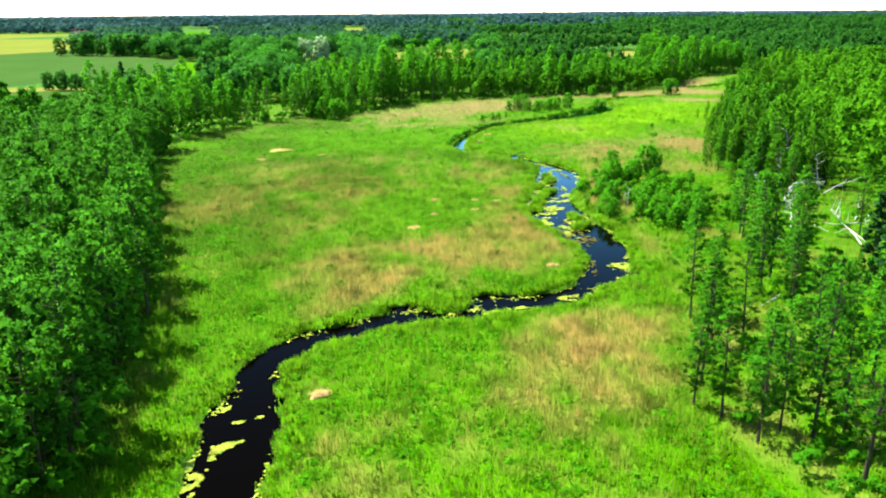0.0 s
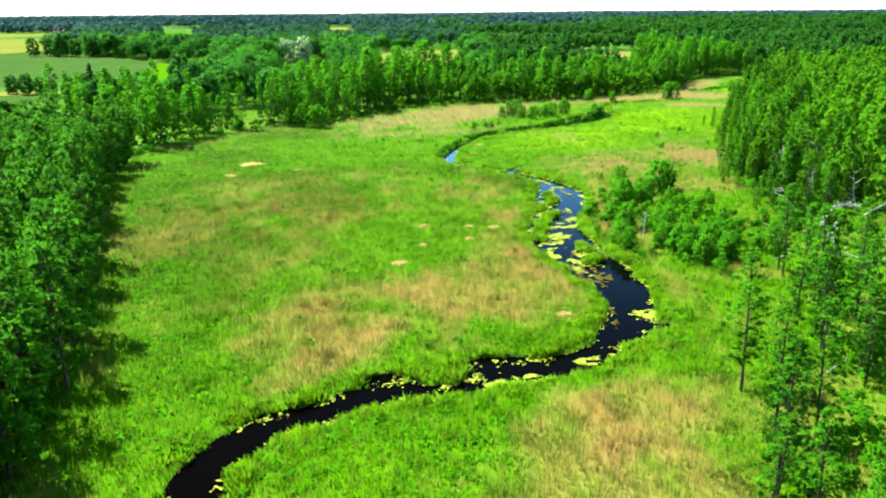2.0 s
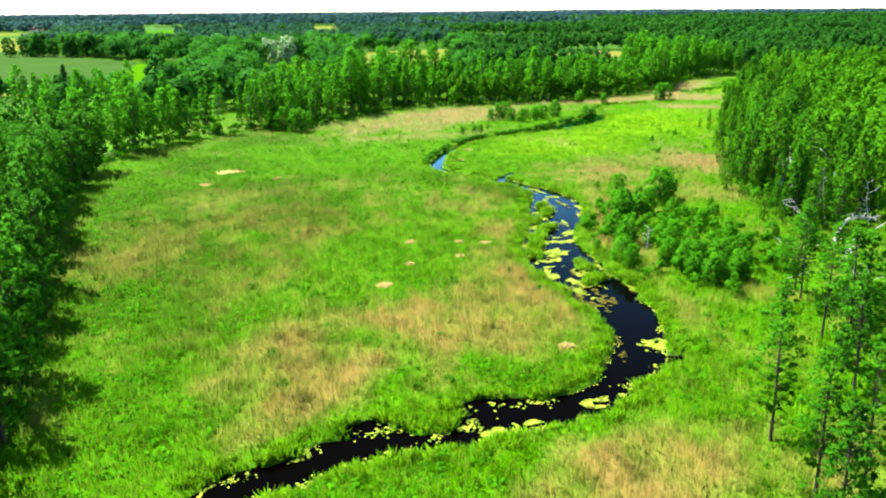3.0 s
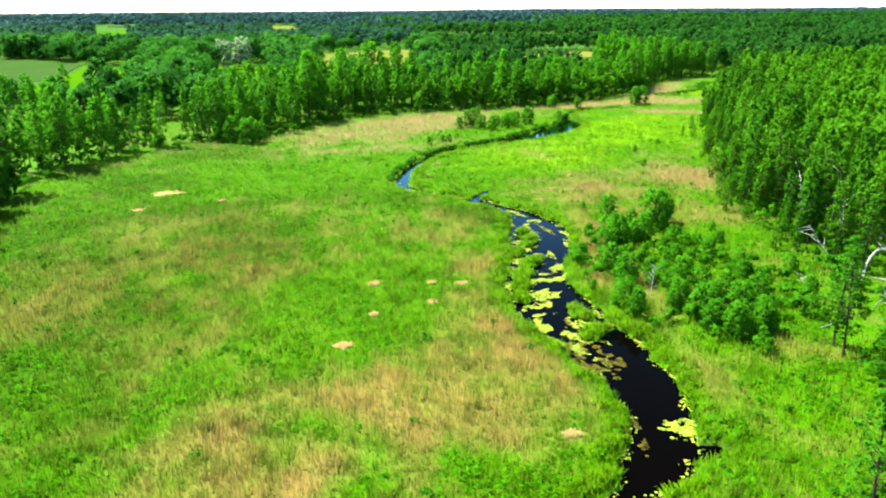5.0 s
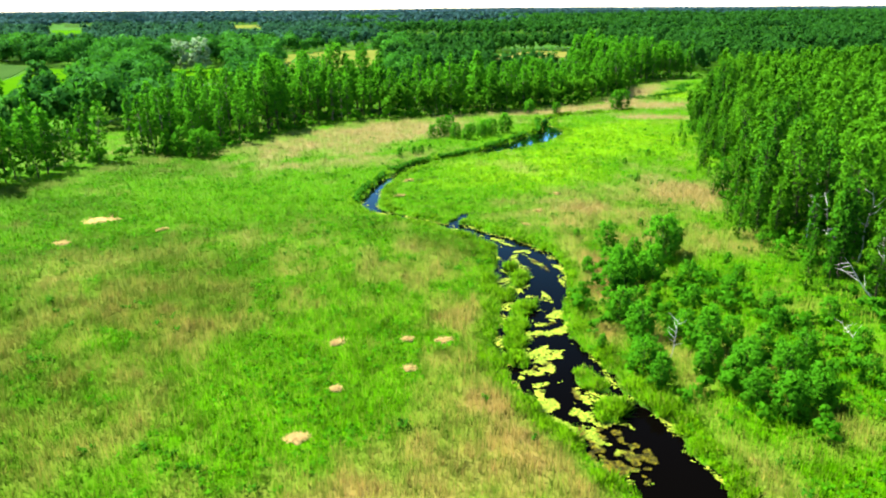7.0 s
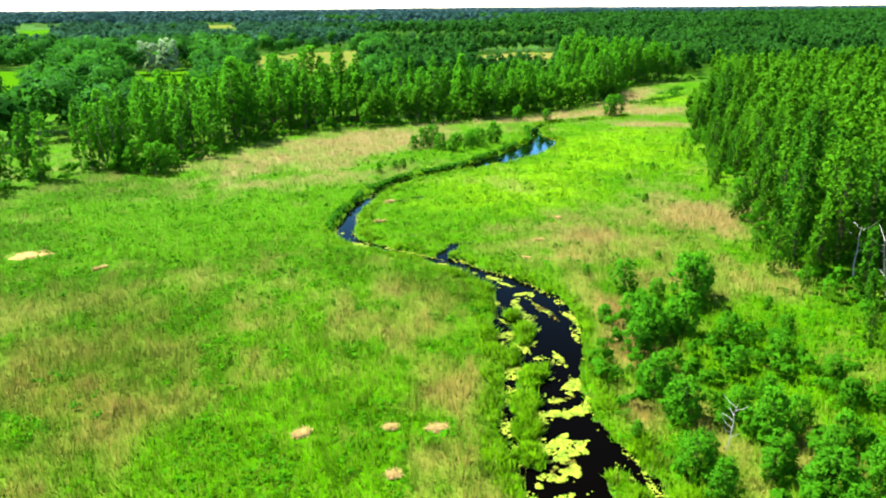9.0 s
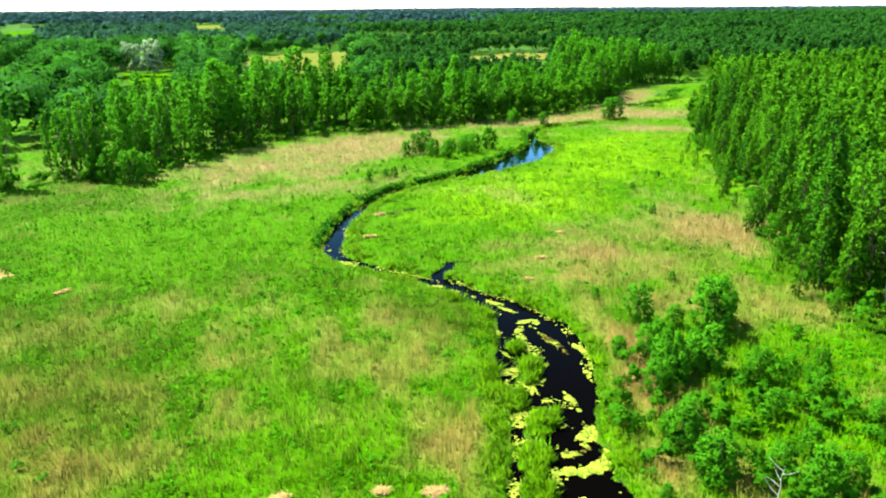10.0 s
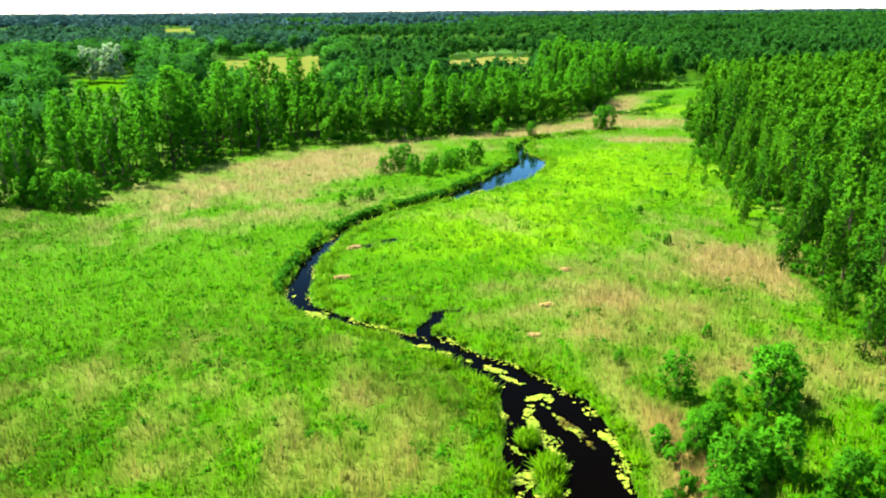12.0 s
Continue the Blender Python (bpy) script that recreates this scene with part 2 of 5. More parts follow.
# reed islets in the river: x, y, half length, half width, turn
ISLETS = [(24.4, 170.5, 3.4, 1.6, 60), (21.9, 164.3, 3.0, 1.5, 70), (20.6, 159.5, 2.6, 1.4, 80), (26.2, 182.0, 3.6, 1.3, 72), (25.9, 187.8, 1.6, 1.0, 60), (20.0, 154.5, 2.4, 1.2, 95),
          (26.9, 148.2, 3.2, 1.7, 110), (26.9, 141.6, 2.6, 1.5, 60), (22.7, 175.3, 2.4, 1.1, 70), (26.0, 106.4, 3.4, 1.6, 25), (1.2, 100.4, 3.4, 2.3, 8), (-12.6, 94.6, 2.2, 1.0, 35)]
# dry reed (positive) and lush herb (negative): x, y, half length, half width, turn, strength
COVER_FAR = [
    (6, 318, 48, 18, 47, 1.15), (0, 277, 20, 8, 20, 0.55), (88, 371, 30, 7, 22, 1.4), (128, 377, 18, 7, 5, 1.4), (124, 402, 28, 9, 62, 1.4),
    (146, 438, 20, 6, 62, 1.1), (113, 343, 13, 4, -20, 1.6), (152, 410, 18, 6, 25, -1.4), (178, 460, 16, 9, 50, -1.0), (80, 300, 28, 24, 60, -0.7), (-22, 240, 40, 22, 10, -0.5), (32, 308, 14, 5, 20, -1.0),
    (-6, 283, 9, 4, 10, -0.9), (30, 245, 12, 18, 60, -0.5), (-55, 282, 12, 4, 50, 0.5),
]
COVER_NEAR = [
    (-36, 162, 38, 20, 100, 0.38), (-15, 110, 14, 8, 95, 1.0), (9, 188, 17, 14, 60, 0.32), (10, 128, 18, 11, 10, 1.05), (18, 152, 17, 4.5, 95, 0.75),
    (-5, 152, 15, 9, 80, -0.95), (19, 89, 14, 8, 12, 0.85), (15, 76, 24, 18, 0, 0.40), (64, 226, 26, 13, 15, 0.62), (45, 214, 12, 6, 70, 0.25),
    (37.5, 190, 14, 3.4, 85, 0.8), (64, 193, 9, 6, 0, 0.8),
]
COVER_EDGE = [
    (58, 236, 20, 12, 20, 0.12), (75, 228, 15, 8, 100, 0.5), (32, 161, 12, 3.0, 85, 0.7), (39, 170, 22, 3.2, 88, 0.6), (57, 199, 10, 6, 20, 0.6), (46, 152, 10, 4, 80, 0.6), (36, 128, 6, 4, 80, 0.5), (51, 132, 8, 4, 0, 0.5),
    (-22, 182, 20, 12, 100, 0.18), (-4, 82, 12, 14, 0, -0.7), (2, 90, 9, 6, 15, -0.5), (-24, 100, 12, 5, 100, -0.2), (-26, 78, 26, 6, 98, -0.9), (48, 160, 14, 8, 90, -0.4),
]
# dull dark sward, partly the dimming of the view's left side painted in: x, y, half length, half width, turn
DIMMED_SWARD = [(-33, 128, 22, 8, 95), (-41, 148, 40, 14, 98), (-56, 176, 48, 16, 105), (-48, 276, 24, 14, 135), (14, 204, 26, 5, 135), (-58, 238, 26, 13, 130), (-24, 186, 28, 13, 105), (-38, 208, 26, 9, 20)]
# flattened straw: x, y, half length, half width, turn, label
PATCHES = [(-12.3, 73.6, 1.0, 0.7, 20, "pale flattened straw patch at the river bank"), (-4.7, 139.8, 1.1, 0.75, 0, "round trampled patch of orange straw in the meadow"),
           (7.1, 153.2, 0.7, 0.5, 0, "small trampled patch of straw in the meadow"), (12.0, 160.4, 1.0, 0.6, 0, "small trampled patch of straw in the meadow"),
           (-0.9, 161.3, 1.0, 0.6, 30, "small trampled patch of straw in the meadow"), (18, 117, 0.9, 0.6, 0, "small trampled patch of straw near the river"),
           (7.6, 161.2, 0.7, 0.4, 0, "small trampled patch of straw in the meadow"), (-1.0, 149.2, 0.6, 0.4, 0, "small trampled patch of straw in the meadow"),
           (-47, 226, 3.4, 2.0, 15, "wide pale heap of flattened reed straw"), (-49, 210.5, 1.5, 1.1, 0, "pale heap of flattened reed straw"), (-33.5, 217, 1.2, 0.3, 40, "streak of flattened brown straw in the sward"),
           (33.4, 210.4, 0.8, 0.4, 0, "small pale patch of straw in the meadow"), (45.6, 233.5, 0.7, 0.4, 0, "small pale patch of straw in the meadow"), (38.1, 219.8, 0.9, 0.3, 0, "small pale patch of straw in the meadow"),
           (12.0, 237.2, 1.1, 0.3, 0, "pale straw beside a small pool"), (15.0, 252.0, 1.1, 0.4, 10, "pale straw beside a small pool")]
# edge of the open valley floor: x, y
VALLEY = [
    (-34, -200), (-42, -120), (-36, -50), (-28, 20), (-28.5, 56), (-32.5, 75), (-37.5, 95), (-42.5, 112), (-50, 133), (-60, 160), (-68, 182), (-76, 210), (-80, 235), (-74, 262),
    (-64, 280), (-51, 293), (-37, 293), (-24, 316), (-7, 347), (13, 353), (34, 356), (67, 368), (99, 389), (126, 412), (138, 442),
    (160, 473), (196, 482), (190, 446), (164, 412), (145, 391), (112, 322), (99, 285), (89, 252), (78, 225), (73, 207), (69, 186), (67, 165), (52, 124),
    (46, 95), (35, 86), (28, 69), (30, 45), (40, 10), (46, -60), (40, -130), (44, -200),
]


def smooth_line(ctrl, step):
    """A Catmull-Rom curve through the control rows."""
    p = np.array(ctrl, float)
    p = np.vstack([2 * p[0] - p[1], p, 2 * p[-1] - p[-2]])
    out = []
    for i in range(1, len(p) - 2):
        n = max(2, int(np.hypot(*(p[i + 1] - p[i])[:2]) / step))
        t = np.linspace(0, 1, n, endpoint=False)[:, None]
        a, b, c, d = p[i - 1:i + 3]
        out.append(0.5 * (2 * b + (c - a) * t + (2 * a - 5 * b + 4 * c - d) * t ** 2 + (3 * b - a - 3 * c + d) * t ** 3))
    return np.vstack(out)


_lattice = np.random.default_rng(7).random((256, 256))


def value_noise(x, y):
    xi, yi = np.floor(x).astype(int), np.floor(y).astype(int)
    u, v = x - xi, y - yi
    u, v = u * u * (3 - 2 * u), v * v * (3 - 2 * v)
    a, b = _lattice[xi & 255, yi & 255], _lattice[(xi + 1) & 255, yi & 255]
    c, d = _lattice[xi & 255, (yi + 1) & 255], _lattice[(xi + 1) & 255, (yi + 1) & 255]
    return (a * (1 - u) + b * u) * (1 - v) + (c * (1 - u) + d * u) * v


def fbm(x, y, size, octaves=4):
    """Noise of about -1 to 1, with features of that size in metres."""
    s, amp, total = 0.0, 1.0, 0.0
    for k in range(octaves):
        s = s + amp * (2 * value_noise(x / size + 17.3 * k, y / size + 9.1 * k) - 1)
        total += amp
        amp, size = amp * 0.55, size / 2.03
    return s / total * 1.6


RIVER = np.vstack([smooth_line(RIVER_LOWER, 0.7), smooth_line(RIVER_UPPER, 0.7)])


def ellipse(x, y, e):
    """1 at the centre, 0 on the rim of an ellipse, negative outside."""
    c, s = math.cos(radians(e[4])), math.sin(radians(e[4]))
    u, v = (x - e[0]) * c + (y - e[1]) * s, -(x - e[0]) * s + (y - e[1]) * c
    return 1 - np.sqrt((u / e[2]) ** 2 + (v / e[3]) ** 2)


def shore(x, y):
    """Distance from the water's edge: negative in the water."""
    x, y = np.asarray(x, float), np.asarray(y, float)
    s = np.full(x.shape, 60.0)
    near = (x > -50) & (x < 170) & (y > -190) & (y < 450)
    xs, ys = x[near], y[near]
    best = np.full(xs.shape, 60.0)
    for i in range(0, len(RIVER), 40):
        r = RIVER[i:i + 41]
        box = (xs > r[:, 0].min() - 60) & (xs < r[:, 0].max() + 60) & (ys > r[:, 1].min() - 60) & (ys < r[:, 1].max() + 60)
        if box.any():
            d = np.hypot(xs[box][:, None] - r[:, 0], ys[box][:, None] - r[:, 1]) - r[:, 2] / 2
            best[box] = np.minimum(best[box], d.min(axis=1))
    best = best + 0.85 * fbm(xs, ys, 3.8, 3)
    for e in ISLETS:
        best = np.maximum(best, ellipse(xs, ys, e) * e[3] + 0.25 * fbm(xs, ys, 1.7, 2))
    for e in POOLS:
        best = np.minimum(best, -ellipse(xs, ys, e) * e[3] + 0.2 * fbm(xs, ys, 2.0, 2))
    s[near] = best
    return s


def inside(x, y, poly):
    res = np.zeros(np.shape(x), bool)
    j = len(poly) - 1
    for i in range(len(poly)):
        (xi, yi), (xj, yj) = poly[i], poly[j]
        if yi != yj:
            res ^= ((yi > y) != (yj > y)) & (x < (xj - xi) * (y - yi) / (yj - yi) + xi)
        j = i
    return res


def dryness(x, y):
    """0 for lush herb, 1 for dry reed straw."""
    d = np.full(np.shape(x), 0.08)
    for e in COVER_FAR + COVER_NEAR + COVER_EDGE:
        d = d + 0.72 * e[5] * np.clip((ellipse(x, y, e) + 0.55 + 0.5 * fbm(x + 40, y, 11, 3)) / 1.15, 0, 1)
    d = d + 0.24 * fbm(x, y, 15, 4) + 0.30 * fbm(x * 1.0, y * 0.7, 3.4, 3)
    return np.clip(d, 0, 1)


def dullness(x, y):
    """1 where the sward is dull or its dimming in the view is painted in."""
    d = 0.2 * fbm(x, y, 22, 3)
    for e in DIMMED_SWARD:
        d = np.maximum(d, np.clip((ellipse(x, y, e) + 0.3 + 0.5 * fbm(x + 7, y, 13, 3)) / 0.9, 0, 1))
    return np.clip(d + 0.25 * fbm(x, y, 5, 3), 0, 1)


def limeness(x, y):
    """1 where bright young yellow-green sedge grows."""
    d = np.zeros(np.shape(x))
    for e in ((84, 300, 30, 25, 60), (96, 330, 20, 12, 30), (150, 412, 26, 12, 50), (48, 268, 28, 16, 60)):
        d = np.maximum(d, np.clip((ellipse(x, y, e) + 0.3 + 0.5 * fbm(x, y + 31, 10, 3)) / 0.8, 0, 1))
    return d


def terrain(x, y):
    """Height of the land without the river bed."""
    far = np.clip((np.hypot(x, y) - 900) / 1800, 0, 1)
    east = np.clip((x / np.maximum(np.hypot(x, y), 1) - 0.05) / 0.5, 0, 1)
    return -0.8 + 0.14 * fbm(x, y, 6, 3) + far * far * (3 - 2 * far) * (4 * east + 2 + 3 * fbm(x, y, 900, 2))


def ground_height(x, y):
    s = shore(x, y)
    z = terrain(x, y) - 0.22 * np.clip(1 - s / 3.0, 0, 1)
    bed = np.clip((0.25 - s) / 0.9, 0, 1)
    return z * (1 - bed) - 2.4 * bed


# ---- mesh helpers ----
def mesh_of(name, verts, faces, mat, attrs=None, smooth=False, normals=None):
    """A mesh from arrays: faces all have the same number of corners. attrs: float values for each vertex; normals: their soft shading."""
    verts, faces = np.asarray(verts, np.float32), np.asarray(faces, np.int32)
    me = bpy.data.meshes.new(name)
    k = faces.shape[1]
    me.vertices.add(len(verts))
    me.vertices.foreach_set("co", verts.ravel())
    me.loops.add(faces.size)
    me.loops.foreach_set("vertex_index", faces.ravel())
    me.polygons.add(len(faces))
    me.polygons.foreach_set("loop_start", np.arange(0, faces.size, k, dtype=np.int32))
    me.polygons.foreach_set("use_smooth", np.full(len(faces), smooth))
    me.update(calc_edges=True)
    for key, values in (attrs or {}).items():
        me.attributes.new(key, "FLOAT", "POINT").data.foreach_set("value", np.asarray(values, np.float32))
    if normals is not None:
        me.normals_split_custom_set_from_vertices(np.asarray(normals, np.float32))
    me.materials.append(mat)
    return me


def part(name, me, parent, label=""):
    ob = new(name, me)
    ob.parent = parent
    return tagged(ob, label)


def unit(v):
    return v / np.maximum(np.linalg.norm(v, axis=-1, keepdims=True), 1e-9)


def leaf_cloud(rng, centres, radii, count, size, up=0.45, tints=None, hubs=None, pull=1.2, shell=(0.55, 0.42), lift=0.70):
    """Leaf sprays, one triangle each, set on lumpy clumps. Returns vertices, faces, tints."""
    k = len(centres)
    own = np.repeat(np.arange(k), count)
    n = len(own)
    d = unit(rng.normal(size=(n, 3)))
    d[:, 2] = np.where((d[:, 2] < -0.25) & (rng.random(n) < 0.6), -d[:, 2], d[:, 2])
    p = centres[own] + radii[own] * d * np.clip(np.abs(rng.normal(*shell, (n, 1))), 0.1, 1.5)
    nor = unit(d + 0.55 * rng.normal(size=(n, 3)) + np.array([0, 0, up]))
    a = unit(np.cross(nor, rng.normal(size=(n, 3))))
    b = np.cross(nor, a)
    s = size * (0.6 + 0.8 * rng.random((n, 1)))
    v = np.stack([p + a * s, p - 0.55 * a * s + 0.8 * b * s, p - 0.6 * a * s - 0.75 * b * s], 1).reshape(-1, 3)
    t = (rng.random(k) if tints is None else tints)[own]
    soft = 0.8 * d + 0.18 * rng.normal(size=(n, 3)) + np.array([0, 0, lift])
    if hubs is not None:
        soft = soft + pull * unit((p - hubs[own]) * np.array([1, 1, 0.6]))
    soft = unit(soft)
    return v, np.arange(3 * n).reshape(-1, 3), np.repeat(t, 3), np.repeat(soft, 3, axis=0)


def tube(points, radii, sides=5):
    """A tapered limb along points. Returns vertices and quads."""
    points = np.asarray(points, float)
    v, f = [], []
    for i, (p, r) in enumerate(zip(points, radii)):
        ax = unit(points[min(i + 1, len(points) - 1)] - points[max(i - 1, 0)])
        s = unit(np.cross(ax, [0.13, 0.97, 0.2]))
        w = np.cross(ax, s)
        ang = np.arange(sides) * 2 * np.pi / sides
        v.append(p + r * (np.cos(ang)[:, None] * s + np.sin(ang)[:, None] * w))
        if i:
            o = (i - 1) * sides
            for j in range(sides):
                j2 = (j + 1) % sides
                f.append((o + j, o + j2, o + sides + j2, o + sides + j))
    return np.vstack(v), np.array(f)


def joined(pieces):
    v, f, o = [], [], 0
    for a, b in pieces:
        v.append(a)
        f.append(b + o)
        o += len(a)
    return np.vstack(v), np.vstack(f)


def tree_form(seed, height, spread_, clear, clumps, count, leaf, shape="oval", trunk_r=0.16, flat=0.75, tuft=1.0, shell=(0.66, 0.34)):
    """Trunk with limbs, and a crown of leaf clumps at the limbs' ends. Returns (trunk mesh arrays, crown arrays)."""
    rng = np.random.default_rng(seed)
    lean = rng.normal(0, 0.02, 2) * height
    hs = np.linspace(0, 0.93, 6)
    sway = np.cumsum(rng.normal(0, 0.012, (6, 2)) * height, axis=0)
    line = np.column_stack([lean[0] * hs + sway[:, 0] * hs, lean[1] * hs + sway[:, 1] * hs, hs * height])
    pieces = [tube(line, trunk_r * (1.15 - hs) ** 0.8 * np.r_[1.35, np.ones(5)], 6)]
    cs, rs = [], []
    for i in range(clumps):
        u = (i + rng.random()) / clumps
        h = clear + (1 - clear) * u
        if shape == "oval":
            w = math.sin(math.pi * min(1, 0.12 + 0.84 * u)) ** 0.7
        elif shape == "cone":
            w = 1.05 - 0.92 * u
        elif shape == "plume":
            w = ((1 - u) ** 0.42 * (0.62 + 0.38 * min(1, 4 * u)) + 0.06) * (0.72 + 0.5 * rng.random())
        elif shape == "airy":
            w = (1.02 - u) ** 0.6 * (0.45 + 0.75 * min(1, 2.5 * u)) * (0.55 + 0.75 * rng.random())
        elif shape == "slim":
            w = (1 - u) ** 0.45 * (0.55 + 0.75 * min(u * 3, 1)) * 0.85
        else:
            w = math.sqrt(max(0.05, 1 - (1.25 * u - 0.35) ** 2))
        ang = i * 2.39996 + rng.normal(0, 0.5)
        reach = spread_ * w * (0.35 + 0.65 * math.sqrt(rng.random()))
        base = np.array([np.interp(h, hs, line[:, 0]), np.interp(h, hs, line[:, 1]), h * height])
        c = base + np.array([math.cos(ang) * reach, math.sin(ang) * reach, rng.normal(0, 0.02) * height + 0.25 * reach * (shape != "cone")])
        r = spread_ * (0.16 + 0.17 * rng.random()) * (0.6 + 0.5 * w) * tuft
        cs.append(c)
        rs.append((r, r, r * flat))
        root = base - np.array([0, 0, 0.35 * reach])
        pieces.append(tube([root, 0.6 * root + 0.4 * c + [0, 0, -0.06 * reach], 0.2 * root + 0.8 * c], [0.26 * trunk_r, 0.16 * trunk_r, 0.05 * trunk_r], 3))
    hubs = np.array([(lean[0] * 0.5, lean[1] * 0.5, height * (0.25 + 0.4 * (clear + 1) / 2))] * clumps)
    return joined(pieces), leaf_cloud(rng, np.array(cs), np.array(rs), count, leaf, hubs=hubs, pull=1.5, shell=shell, lift=0.5)


def make_tree(name, category, label, form, leaves, bark, group):
    (tv, tf), (cv, cf, ct, cn) = form
    root = tagged(new(name), label, category, group)
    part("trunk", mesh_of(name + "_trunk", tv, tf, bark, smooth=True), root)
    part("crown", mesh_of(name + "_crown", cv, cf, leaves, {"tint": ct}, True, cn), root)
    return root


def scattered(rng, x0, x1, y0, y1, step, jitter=0.42):
    """Points of a jittered grid."""
    gx, gy = np.meshgrid(np.arange(x0, x1, step), np.arange(y0, y1, step))
    gx = gx + (np.arange(gx.shape[0]) % 2)[:, None] * step / 2
    return (gx + rng.uniform(-jitter, jitter, gx.shape) * step).ravel(), (gy + rng.uniform(-jitter, jitter, gy.shape) * step).ravel()


def plant(masters, xs, ys, rng, lo=0.85, hi=1.12, sink=0.05, grow=None):
    """Copies of the masters at the places given; the masters themselves take the first places."""
    zs = ground_height(np.asarray(xs, float), np.asarray(ys, float)) - sink
    for i, (x, y, z) in enumerate(zip(xs, ys, zs)):
        k = (lo + (hi - lo) * rng.random()) * (1 if grow is None else grow[i])
        m = Matrix.LocRotScale((x, y, z), Euler((0, 0, rng.random() * 6.283)), (k * (0.9 + 0.2 * rng.random()), k, k))
        if i < len(masters):
            masters[i].matrix_basis = m
        else:
            ob = masters[int(rng.integers(len(masters)))]
            keep = ob.matrix_basis.copy()
            ob.matrix_basis = Matrix()
            copy_thing(ob, m)
            ob.matrix_basis = keep


# ---- ground, water, fields ----
def grid_lines(lo, hi, step, reach, growth=1.22):
    inner = np.arange(lo, hi + step / 2, step)
    out, s = [], step
    p = 0.0
    while p < reach:
        s *= growth
        p += s
        out.append(p)
    out = np.array(out)
    return np.r_[lo - out[::-1], inner, inner[-1] + out]


def edge_distance(x, y):
    """Metres from the edge of the valley floor."""
    p = np.array(VALLEY, float)
    best = np.full(np.shape(x), 1e9)
    for a, b in zip(p[:-1], p[1:]):
        t = np.clip(((x - a[0]) * (b - a)[0] + (y - a[1]) * (b - a)[1]) / ((b - a) ** 2).sum(), 0, 1)
        best = np.minimum(best, np.hypot(x - a[0] - t * (b - a)[0], y - a[1] - t * (b - a)[1]))
    return best


def build_ground():
    xs, ys = grid_lines(-46, 108, 0.85, 4800, 1.14), grid_lines(44, 335, 0.85, 4500, 1.10)
    gx, gy = np.meshgrid(xs, ys)
    x, y = gx.ravel(), gy.ravel()
    s = shore(x, y)
    z = ground_height(x, y)
    nx, ny = len(xs), len(ys)
    i = np.arange(nx * ny).reshape(ny, nx)
    quads = np.stack([i[:-1, :-1], i[:-1, 1:], i[1:, 1:], i[1:, :-1]], -1).reshape(-1, 4)
    dry = dryness(x, y) * np.clip((s - 1.0) / 3.0, 0, 1)
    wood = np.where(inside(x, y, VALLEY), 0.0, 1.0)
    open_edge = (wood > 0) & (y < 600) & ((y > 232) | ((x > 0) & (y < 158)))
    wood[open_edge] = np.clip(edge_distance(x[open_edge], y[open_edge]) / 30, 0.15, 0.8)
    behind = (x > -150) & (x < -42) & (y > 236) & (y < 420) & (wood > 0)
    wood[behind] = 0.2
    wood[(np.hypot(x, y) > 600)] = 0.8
    mud = np.clip((0.3 - s) / 0.4, 0, 1)
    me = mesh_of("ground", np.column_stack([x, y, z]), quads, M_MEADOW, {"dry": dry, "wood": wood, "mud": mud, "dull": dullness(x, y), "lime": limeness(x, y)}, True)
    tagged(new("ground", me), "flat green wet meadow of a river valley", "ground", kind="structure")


build_ground()


def build_water():
    bm = bmesh.new()
    bmesh.ops.create_grid(bm, x_segments=24, y_segments=48, size=1.0)
    for v in bm.verts:
        v.co = Vector((60 + 130 * v.co.x, 140 + 320 * v.co.y, -1.3))
    me = bpy.data.meshes.new("water")
    bm.to_mesh(me)
    bm.free()
    me.materials.append(M_WATER)
    tagged(new("water", me), "dark still peaty water of a winding river", "river", kind="structure")


build_water()


def build_field(label, outline, mat, height):
    """A standing crop as a low slab with sloping rims."""
    bm = bmesh.new()
    zs = [float(terrain(np.array([x]), np.array([y]))[0]) for x, y in outline]
    top = [bm.verts.new((x, y, z + height)) for (x, y), z in zip(outline, zs)]
    low = [bm.verts.new((x * 1.002, y * 1.002, z - 0.6)) for (x, y), z in zip(outline, zs)]
    bm.faces.new(top)
    for i in range(len(top)):
        j = (i + 1) % len(top)
        bm.faces.new((top[i], low[i], low[j], top[j]))
    bmesh.ops.recalc_face_normals(bm, faces=bm.faces)
    bmesh.ops.triangulate(bm, faces=[f for f in bm.faces if len(f.verts) > 4])
    me = bpy.data.meshes.new("field")
    bm.to_mesh(me)
    bm.free()
    me.materials.append(mat)
    tagged(new("field", me), label, "field", "farm fields", "structure")


